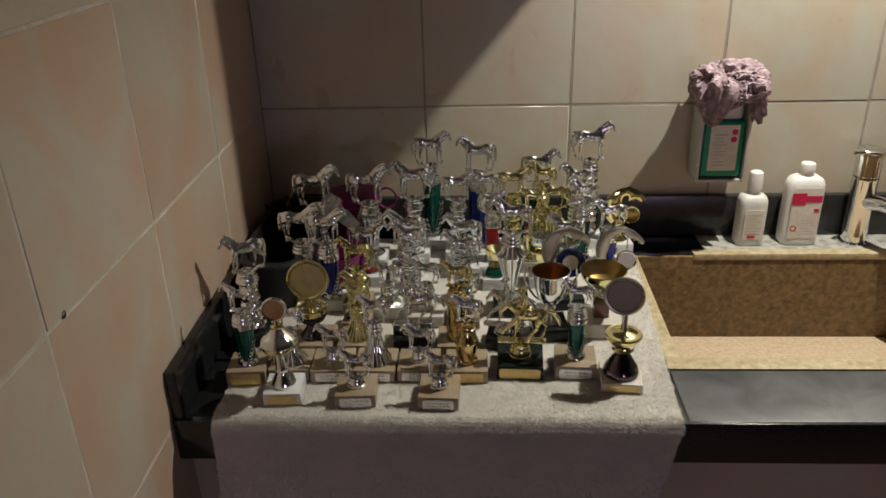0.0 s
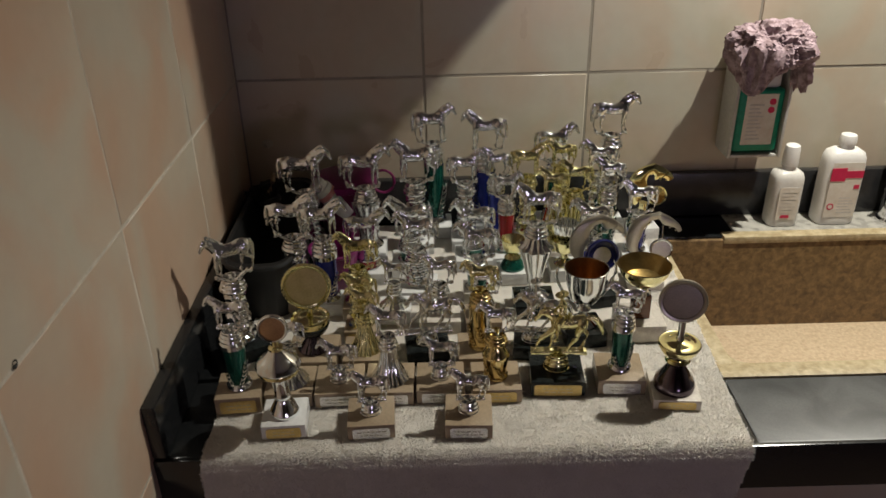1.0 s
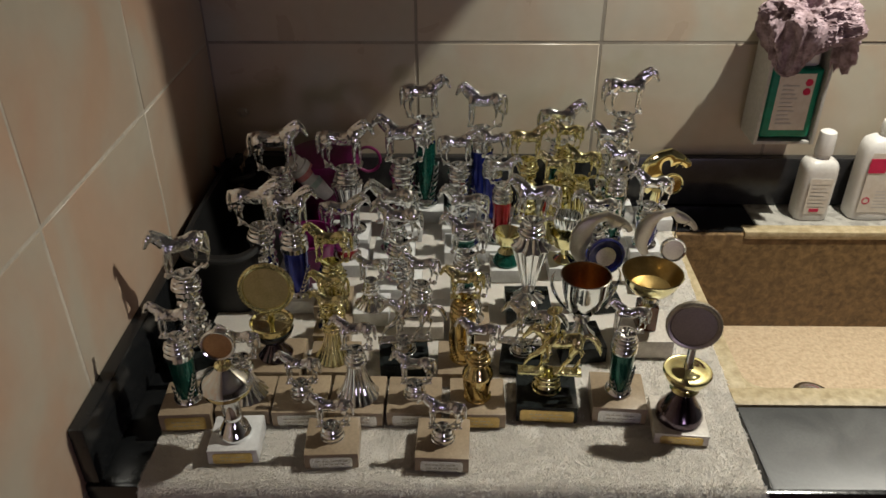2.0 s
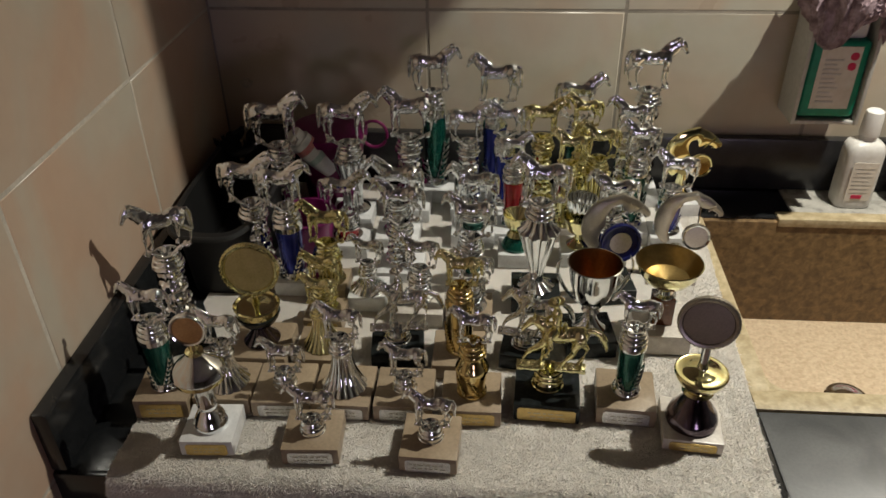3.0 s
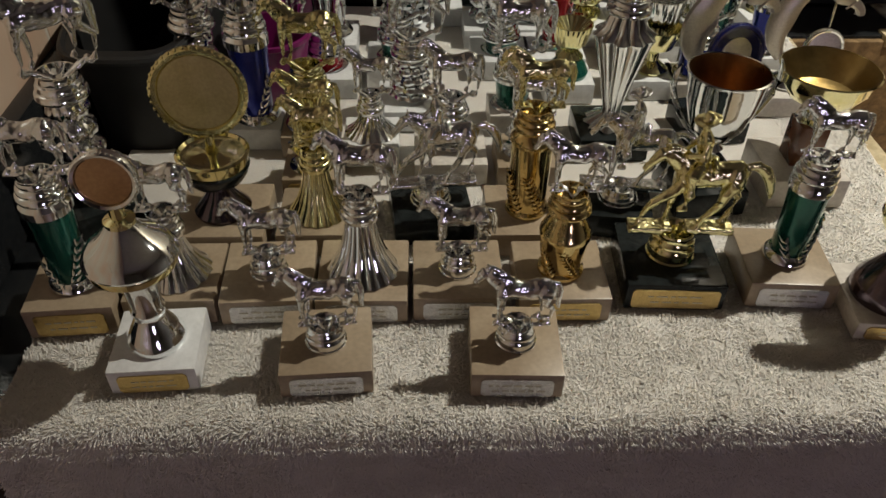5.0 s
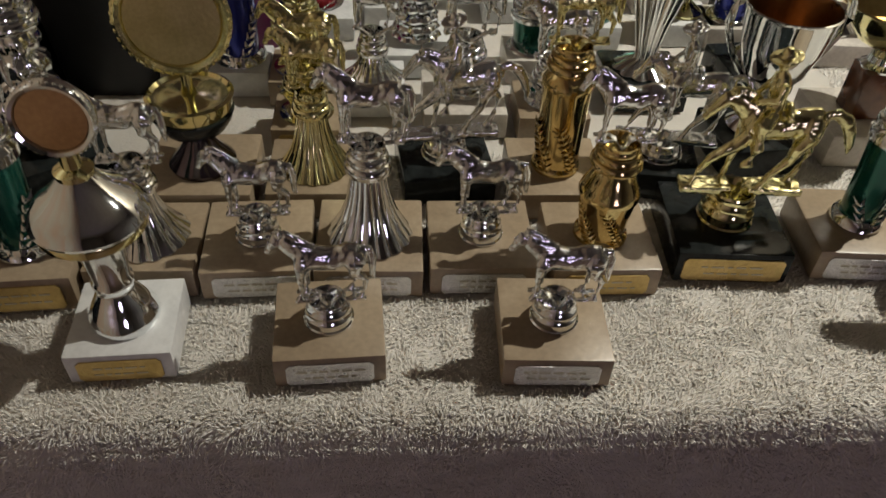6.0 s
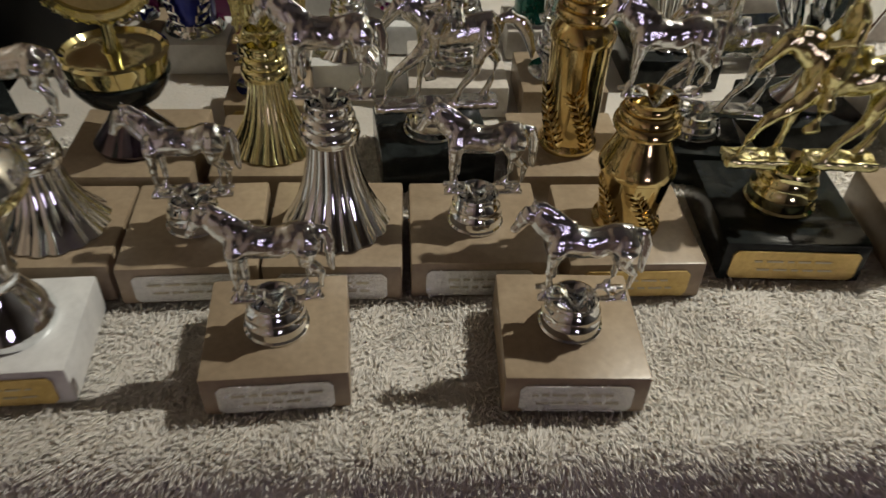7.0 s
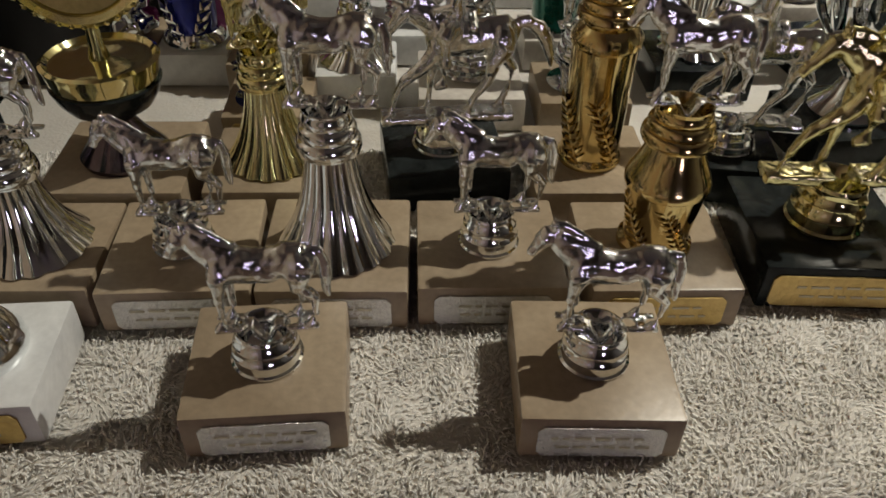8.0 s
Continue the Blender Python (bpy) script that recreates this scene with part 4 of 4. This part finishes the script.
t = thing("arch_trophy", (0.398, 1.500, DECK), "gold arch trophy with a round gold medal", "trophy", 6, "arch trophies on the towel")
plinth(t, "white", 0.054, 0.022, None, 57)
part("foot", lathe([(0.017, 0.022), (0.018, 0.025), (0.009, 0.034), (0.008, 0.064)], 30), GOLD, t)
horse_head_arch(t, (0.010, 0, 0.094), 0.043, 0.029, GOLD)
disc_part(t, (0.022, -0.008, 0.080), 0.018, GOLD, AMBER, 6, 0)
t = thing("cup_trophy", (0.231, 1.352, DECK), "small gold cup on pale stone block", "trophy", 0, "cups on the towel")
plinth(t, "white", 0.05, 0.022, None, 58)
part("bowl", lathe([(0.016, 0.022), (0.017, 0.025), (0.006, 0.034), (0.006, 0.042), (0.018, 0.050), (0.023, 0.066), (0.024, 0.070), (0.022, 0.070), (0.017, 0.054), (0.0005, 0.048)], 36), GOLD, t)
part("upper_cup", lathe([(0.006, 0.049), (0.011, 0.070), (0.018, 0.078), (0.021, 0.100), (0.0195, 0.100), (0.016, 0.082), (0.0005, 0.078)], flute=14, depth=0.06), SILVER, t)
t = thing("cup_trophy", (0.143, 1.345, DECK), "gold and green cup on white stone block", "trophy", 0, "cups on the towel")
plinth(t, "white", 0.05, 0.022, None, 59)
part("foot", lathe([(0.020, 0.022), (0.021, 0.026), (0.017, 0.034), (0.012, 0.040)], 32), GREEN, t, "dark green foil foot")
part("bowl", lathe([(0.012, 0.039), (0.014, 0.042), (0.008, 0.048), (0.016, 0.058), (0.020, 0.076), (0.0185, 0.076), (0.0005, 0.060)], flute=18, depth=0.05), GOLD, t)

# ---------------------------------------------------------------- towel
XL, XR = -0.272, 0.402
towel = thing("towel", (0, 0, DECK), "white terry towel hanging over the counter's front", "towel")
FRONT = 0.936


def towel_point(u, s):
    """u across, s metres from the back edge forwards; it bends over the counter's edge and hangs."""
    back, r = 1.56, 0.012
    x0, x1 = (XL - 0.02 * min(1, max(0, (s - 0.2))), XR + 0.03 * max(0, 1 - s / 0.62))
    x = x0 + (x1 - x0) * u
    flat = back - FRONT - r + 0.014
    wave = 0.0012 * noise.noise((x * 14, s * 14, 0.0))
    if s <= flat:
        return Vector((x, back - s, -0.001 + wave)), Vector((0, 0, 1))
    a = (s - flat) / r
    if a < math.pi / 2:
        return Vector((x, back - flat - r * math.sin(a), -0.001 - r * (1 - math.cos(a)) + wave)), Vector((0, -math.sin(a), math.cos(a)))
    d = s - flat - r * math.pi / 2
    fold = 0.010 * d / 0.3 * math.sin(x * 26 + 1.0) + 0.006 * noise.noise((x * 9, 3.0, d * 3)) * min(1, d * 6)
    pinch = -0.64 * d * max(0.0, x - 0.07)
    return Vector((x + pinch, back - flat - r - 0.002 - abs(fold), -0.001 - r - d)), Vector((0, -1, 0))


b = bmesh.new()
NU, NS, LONG = 60, 90, 1.02
grid = [[b.verts.new(towel_point(i / NU, LONG * j / NS)[0]) for i in range(NU + 1)] for j in range(NS + 1)]
for j in range(NS):
    for i in range(NU):
        b.faces.new((grid[j][i], grid[j + 1][i], grid[j + 1][i + 1], grid[j][i + 1]))
bmesh.ops.solidify(b, geom=b.faces[:], thickness=0.004)
part("sheet", b, TOWEL, towel)


def terry():
    """Loops of the pile: small bent tufts, thick where the towel lies bare."""
    rnd = random.Random(7)
    verts, faces = [], []

    def tufts(s0, s1, step, tall=1.0):
        s = s0
        while s < s1:
            u = 0.0
            while u < 1.0:
                p, n = towel_point(min(1, max(0, u + rnd.uniform(-0.5, 0.5) * step / 0.67)), s + rnd.uniform(-0.5, 0.5) * step)
                if s0 < 0.1 and s < 0.40 and p.x < 0.345:
                    u += step / 0.67
                    continue
                p = p - n * 0.0010
                comb = noise.noise_vector(p * 95) * 1.5 + noise.noise_vector(p * 30) * 1.0
                lean = comb + Vector((rnd.gauss(0, 0.45), rnd.gauss(0, 0.45) - 0.35, rnd.gauss(0, 0.45)))
                d = (n * 0.9 + lean - n * 0.55 * lean.dot(n)).normalized()
                side = d.cross(n if abs(d.dot(n)) < 0.9 else Vector((1, 0, 0))).normalized()
                other = d.cross(side)
                long, w = tall * step * rnd.uniform(1.6, 2.9), step * rnd.uniform(0.30, 0.46)
                k = len(verts)
                mid = p + d * long * 0.55 + n * long * 0.15
                tip = p + d * long
                for c, ww in ((p, w), (mid, w * 0.9), (tip, w * 0.30)):
                    for a in (0.0, 2.094, 4.189):
                        verts.append(c + ww * (math.cos(a) * side + math.sin(a) * other))
                for lo in (k, k + 3):
                    for i in range(3):
                        faces.append((lo + i, lo + (i + 1) % 3, lo + 3 + (i + 1) % 3, lo + 3 + i))
                faces.append((k + 6, k + 7, k + 8))
                u += step / 0.67
            s += step
    tufts(0.48, 0.73, 0.00145, 1.2)
    tufts(0.73, 0.98, 0.0026)
    tufts(0.02, 0.48, 0.0019, 0.9)
    me = bpy.data.meshes.new("terry_nap")
    me.from_pydata(verts, [], faces)
    me.materials.append(TOWEL)
    me.shade_smooth()
    return me


tagged(part("terry_nap", terry(), TOWEL, towel), "short curly terry loops", kind="stuff")

# ---------------------------------------------------------------- things by the sink


def bottle(name, place, label, w, d, body, neck_r, cap, material, cap_material, ribs=False):
    t = thing(name, place, label, "bottle", 0, "bottles by the sink")
    bm = bmesh.new()
    seg = 36
    rings = []
    for f, z in ((0.90, 0.0), (0.98, 0.003), (1.0, 0.008), (1.0, body * 0.25), (1.0, body * 0.5), (1.0, body * 0.80), (0.97, body * 0.88), (0.86, body * 0.95), (0.60, body * 0.99), (0.42, body)):
        ring = []
        for i in range(seg):
            a = 2 * math.pi * i / seg
            e = 0.55
            cx, cy = math.copysign(abs(math.cos(a)) ** e, math.cos(a)), math.copysign(abs(math.sin(a)) ** e, math.sin(a))
            ring.append(bm.verts.new((w / 2 * f * cx, d / 2 * f * cy, z)))
        rings.append(ring)
    for lo, hi in zip(rings, rings[1:]):
        for i in range(seg):
            bm.faces.new((lo[i], lo[(i + 1) % seg], hi[(i + 1) % seg], hi[i]))
    bm.faces.new(rings[0]), bm.faces.new(rings[-1])
    part("body", bm, material, t)
    part("neck", lathe([(neck_r * 0.95, body - 0.002), (neck_r * 0.95, body + 0.005), (neck_r * 1.06, body + 0.006), (neck_r * 1.06, body + 0.008)], 28), material, t)
    part("cap", lathe([(neck_r * 1.12, body + 0.008), (neck_r * 1.15, body + 0.010), (neck_r * 1.08, body + cap * 0.80), (neck_r * 0.98, body + cap * 0.95), (neck_r * 0.7, body + cap)], flute=22 if ribs else 0, depth=0.03), cap_material, t)
    return t


def flat(x0, x1, z0, z1, y, t=0.0006):
    return box(x0, x1, y - t, y, z0, z1)


t = bottle("lotion_bottle", (0.781, 1.550, TOP), "white lotion bottle with a crimson label", 0.076, 0.048, 0.150, 0.0135, 0.026, WHITEPLASTIC, WHITEPLASTIC, True)
lb = part("label", flat(-0.029, 0.029, 0.018, 0.128, -0.0242), LABELPALE, t, "pale label with a crimson block", smooth=False)
part("label_block", flat(-0.030, -0.002, 0.092, 0.118, -0.0249), LABELRED, lb, smooth=False)
part("label_band", flat(-0.002, 0.030, 0.098, 0.112, -0.0249), LABELRED, lb, smooth=False)
part("label_mark", flat(0.017, 0.027, 0.076, 0.084, -0.0249), LABELRED, lb, smooth=False)
part("label_ring", lathe([(0.0045, 0.0), (0.0066, 0.0), (0.0066, 0.0005), (0.0045, 0.0005), (0.0045, 0.0)], 24), LABELRED, lb, m=Matrix.Translation((-0.019, -0.0246, 0.040)) @ pose(0, 0, 0, 90, 0, 0))
e = bmesh.new()
for k in range(6):
    box(-0.006, 0.024 - 0.004 * (k % 3), -0.0249, -0.0243, 0.026 + 0.006 * k, 0.0285 + 0.006 * k, bm=e)
part("small_print", e, LABELINK, lb, "unreadable small print as bars", smooth=False)
t = bottle("pump_bottle", (0.679, 1.546, TOP), "milky plastic bottle with a round cap", 0.058, 0.046, 0.112, 0.0130, 0.048, MILK, WHITEPLASTIC)
lb = part("label", flat(-0.019, 0.019, 0.016, 0.082, -0.0232), LABELPALE, t, "faded pale label", smooth=False)
e = bmesh.new()
for k in range(7):
    box(-0.015, 0.015 - 0.005 * (k % 2), -0.0238, -0.0233, 0.028 + 0.007 * k, 0.0292 + 0.007 * k, bm=e)
part("small_print", e, LABELINK, lb, "unreadable small print as bars", smooth=False)
part("label_mark", flat(-0.010, 0.006, 0.020, 0.026, -0.0239), LABELRED, lb, smooth=False)

# wall dispenser with a cloth over it
disp = thing("soap_dispenser", (0.598, WALL_Y, 1.037), "grey wall dispenser holding a green labelled bottle", "dispenser")
part("back_plate", box(-0.046, 0.046, -0.012, 0.0, 0.0, 0.215, 0.004), GREYPLASTIC, disp)
for s in (-1, 1):
    part("side_wall", box(s * 0.046 - 0.003, s * 0.046 + 0.003, -0.078, -0.010, 0.0, 0.190, 0.002), GREYPLASTIC, disp)
part("shelf", box(-0.043, 0.043, -0.076, -0.010, 0.0, 0.006, 0.002), GREYPLASTIC, disp)
part("bottle_shoulder", box(-0.034, 0.034, -0.064, -0.018, 0.126, 0.172, 0.008, 3), WHITEPLASTIC, disp)
bt = part("bottle", box(-0.040, 0.040, -0.072, -0.016, 0.010, 0.126, 0.006, 3), LABELGREEN, disp, "bottle wrapped in a green label")
part("label", flat(-0.027, 0.029, 0.024, 0.118, -0.0721), LABELPALE, bt, "pale printed panel", smooth=False)
part("label_dots", lathe([(0.006, 0), (0.006, 0.0005), (0.0003, 0.0005)], 18), LABELRED, bt, m=Matrix.Translation((0.020, -0.0728, 0.104)) @ pose(0, 0, 0, 90, 0, 0))
part("label_dots", lathe([(0.006, 0), (0.006, 0.0005), (0.0003, 0.0005)], 18), LABELRED, bt, m=Matrix.Translation((0.019, -0.0728, 0.089)) @ pose(0, 0, 0, 90, 0, 0))
e = bmesh.new()
for k in range(10):
    box(-0.020, 0.006 - 0.004 * (k % 3), -0.0736, -0.0728, 0.034 + 0.007 * k, 0.0365 + 0.007 * k, bm=e)
part("small_print", e, LABELINK, bt, "unreadable small print as bars", smooth=False)
part("pump_lever", box(-0.030, 0.030, -0.118, -0.010, 0.176, 0.205, 0.006, 3), GREYPLASTIC, disp)

# cloth: a crumpled heap with folds that hang over the lever, a heavy lobe on one side and a frayed corner on the other
b = bmesh.new()
bmesh.ops.create_icosphere(b, subdivisions=6, radius=1)
for v in b.verts:
    n = v.co.normalized()
    across = Vector((n.x * 1.0, n.y * 1.0, n.z * 0.35))
    ridge = 1 - 2 * abs(noise.noise(across * 3.1 + Vector((1.7, 0.3, 2.1))))
    small = 1 - 2 * abs(noise.noise(across * 8.5 + Vector((3, 1, 2))))
    r = 1 + 0.17 * ridge + 0.09 * small + 0.22 * noise.noise(n * 1.8) + 0.035 * noise.noise(n * 30) + 0.030 * noise.noise(n * 55)
    v.co = Vector((n.x * 0.061 * r, n.y * 0.062 * r, n.z * 0.034 * r))
    if n.z < 0.15:
        down = min(1.0, (0.15 - n.z) * 1.8)
        lobe = 0.066 * math.exp(-((n.x + 0.55) / 0.32) ** 2) * (0.55 - 0.45 * n.y)
        corner = 0.058 * math.exp(-((n.x - 0.80) / 0.10) ** 2)
        v.co.z -= down * (lobe + corner * (0.8 + 0.3 * small))
cloth = tagged(part("cloth", b, CLOTH), "crumpled lilac terry cloth over the dispenser", "cloth")
cloth.matrix_basis = Matrix.Translation((0.594, 1.515, 1.246))

# tap
tap = thing("tap", (0.898, 1.545, TOP), "chrome single-lever basin tap", "tap")
part("body", lathe([(0.028, 0), (0.0285, 0.004), (0.0245, 0.008), (0.0240, 0.140), (0.0250, 0.142), (0.0250, 0.147)], 40), CHROME, tap)
part("spout", tube([(0.006, -0.018, 0.098), (0.020, -0.050, 0.104), (0.050, -0.115, 0.104), (0.055, -0.130, 0.092)], [0.0160, 0.0150, 0.0140, 0.0125], 16), CHROME, tap)
part("cap", lathe([(0.0245, 0.149), (0.0250, 0.152), (0.0245, 0.186), (0.0270, 0.194), (0.0270, 0.203), (0.022, 0.207), (0.0004, 0.208)], 40), CHROME, tap)
part("lever", tube([(-0.012, -0.006, 0.200), (-0.034, -0.020, 0.203), (-0.044, -0.026, 0.205)], [0.007, 0.0050, 0.0040], 10), CHROME, tap)

# ---------------------------------------------------------------- clutter in the corner
t = thing("storage_tub", (-0.259, 1.390, TOP), "black plastic tub in the counter's corner", "tub")
b = bmesh.new()
seg = 40
rows = []
for f, z in ((0.86, 0.0), (0.90, 0.004), (0.98, 0.100), (1.04, 0.103), (1.04, 0.110), (0.96, 0.110), (0.86, 0.010), (0.80, 0.008)):
    ring = []
    for i in range(seg):
        a = 2 * math.pi * i / seg
        cx, cy = math.copysign(abs(math.cos(a)) ** 0.5, math.cos(a)), math.copysign(abs(math.sin(a)) ** 0.5, math.sin(a))
        ring.append(b.verts.new((0.056 * f * cx, 0.165 * f * cy, z)))
    rows.append(ring)
for lo, hi in zip(rows, rows[1:]):
    for i in range(seg):
        b.faces.new((lo[i], lo[(i + 1) % seg], hi[(i + 1) % seg], hi[i]))
b.faces.new(rows[0]), b.faces.new(rows[-1])
part("body", b, BLACKPLASTIC, t)
rim = [(0.059 * math.copysign(abs(math.cos(a)) ** 0.5, math.cos(a)), 0.173 * math.copysign(abs(math.sin(a)) ** 0.5, math.sin(a)), 0.108) for a in (2 * math.pi * (i + 0.5) / 40 for i in range(41))]
part("rolled_rim", tube(rim, [0.004] * 41, 8), BLACKPLASTIC, t)

t = thing("pail", (-0.150, 1.515, TOP), "magenta plastic pail with a looped handle", "pail")
part("body", lathe([(0.040, 0), (0.042, 0.003), (0.054, 0.122), (0.058, 0.125), (0.058, 0.129), (0.053, 0.129), (0.051, 0.122), (0.038, 0.006), (0.0005, 0.005)], 48), MAGENTA, t)
part("rim", lathe([(0.0555, 0.117), (0.0595, 0.119), (0.0600, 0.130), (0.0540, 0.132)], 48), PINK, t, "bright pink rolled rim")
part("handle", tube([(0.071 + 0.020 * math.cos(a), -0.004, 0.121 + 0.022 * math.sin(a)) for a in (radians(150 - 15 * k) for k in range(21))], [0.0026] * 21, 8), MAGENTA, t)
t = thing("bowl", (-0.155, 1.345, TOP), "bright pink plastic bowl behind the trophies", "bowl")
part("body", lathe([(0.026, 0), (0.028, 0.003), (0.040, 0.070), (0.043, 0.072), (0.043, 0.076), (0.039, 0.076), (0.026, 0.006), (0.0005, 0.005)], 40), PINK, t)
t = thing("cream_tube", (-0.168, 1.468, 1.002), "white cream tube with red and green print", "tube")
tm = pose(0, 0, 0, 12, -38, 0)
part("body", tube([(0, 0, 0.046), (0, 0, 0.043), (0, 0, 0.030), (0, 0, 0.029), (0, 0, -0.02), (0, 0, -0.042)], [0.010, 0.0145, 0.0150, 0.0180, 0.0175, 0.015], 20, squash=(1, 1)), WHITEPLASTIC, t, m=tm)
part("band", lathe([(0.0178, 0.010), (0.0182, 0.010), (0.0183, 0.020), (0.0180, 0.020)], 24), ROSE, t, m=tm)
part("band", lathe([(0.0176, -0.012), (0.0180, -0.012), (0.0181, -0.002), (0.0177, -0.002)], 24), MINT, t, m=tm)

t = thing("scrubbing_brush", (-0.290, 1.500, TOP + 0.109), "worn brush with pale wooden handle in the tub", "brush", 20)
part("handle", tube([(-0.002, 0, -0.030), (0.004, 0, 0.0), (0.013, 0, 0.022), (0.018, 0, 0.034)], [0.006, 0.0075, 0.0065, 0.004], 12, squash=(1.0, 0.7)), WOOD, t)
b = bmesh.new()
rnd = random.Random(5)
for k in range(160):
    a, q = rnd.uniform(0, 6.283), rnd.uniform(0, 1) ** 0.5
    p = Vector((-0.010 + 0.022 * q * math.cos(a), 0.018 * q * math.sin(a), -0.012))
    tube([p, p + Vector((0.010 * q * math.cos(a), 0.008 * q * math.sin(a), rnd.uniform(0.014, 0.022)))], [0.0011, 0.0007], 4, b)
part("bristles", b, BLACKPLASTIC, t)
part("head", lathe([(0.020, -0.018), (0.024, -0.014), (0.024, -0.010), (0.020, -0.006)], 28), BLACKPLASTIC, t)

# ---------------------------------------------------------------- wall tiles, last


def tile_mesh(w, h, glaze):
    b = box(-w / 2 + 0.0017, w / 2 - 0.0017, -h / 2 + 0.0017, h / 2 - 0.0017, -0.008, 0.0, 0.0014, 1)
    return mesh_of("tile", b, glaze)


TILES = {}


def tile(w, h, m, parent, glaze):
    key = (round(w, 4), round(h, 4), glaze.name)
    if key not in TILES:
        TILES[key] = tile_mesh(w, h, glaze)
    part("tile", TILES[key], None, parent, m=m)


ROW0 = 1.181 - 4 * T
rnd = random.Random(3)
for k in range(8):
    z0, z1 = max(0, ROW0 + T * k), min(CEIL, ROW0 + T * (k + 1))
    if z1 - z0 < 0.05:
        continue
    spans = [(WALL_X, 0.0)] + [(T * i, T * (i + 1)) for i in range(8)]
    for x0, x1 in spans:
        tile(x1 - x0, z1 - z0, pose((x0 + x1) / 2, WALL_Y + rnd.uniform(-0.0004, 0.0004), (z0 + z1) / 2, 90, 0, 0), wall_north, TILE)
    for i in range(9):
        y1, y0 = WALL_Y - T * i, WALL_Y - T * (i + 1)
        tile(T, z1 - z0, pose(WALL_X + rnd.uniform(-0.0004, 0.0004), (y0 + y1) / 2, (z0 + z1) / 2, 90, 0, 90), wall_west, PEACHLIT_TILE)

# marks on the walls
tagged(part("screw_hole", lathe([(0.0042, 0.0), (0.0046, 0.0006), (0.0030, 0.0008), (0.0024, 0.0002), (0.0003, 0.0002)], 16), BLACKPLASTIC, wall_west, m=Matrix.Translation((WALL_X, 0.738, 1.184)) @ pose(0, 0, 0, 0, 90, 0)), "dark plugged screw hole")
b = bmesh.new()
bmesh.ops.create_icosphere(b, subdivisions=3, radius=1)
for v in b.verts:
    v.co = Vector((v.co.x * 0.010, v.co.y * 0.003, v.co.z * 0.008)) * (1 + 0.5 * noise.noise(v.co * 2.2))
part("chipped_filler", b, GROUT, wall_north, "pale lump of filler", m=Matrix.Translation((-0.300, WALL_Y - 0.001, 1.060)))
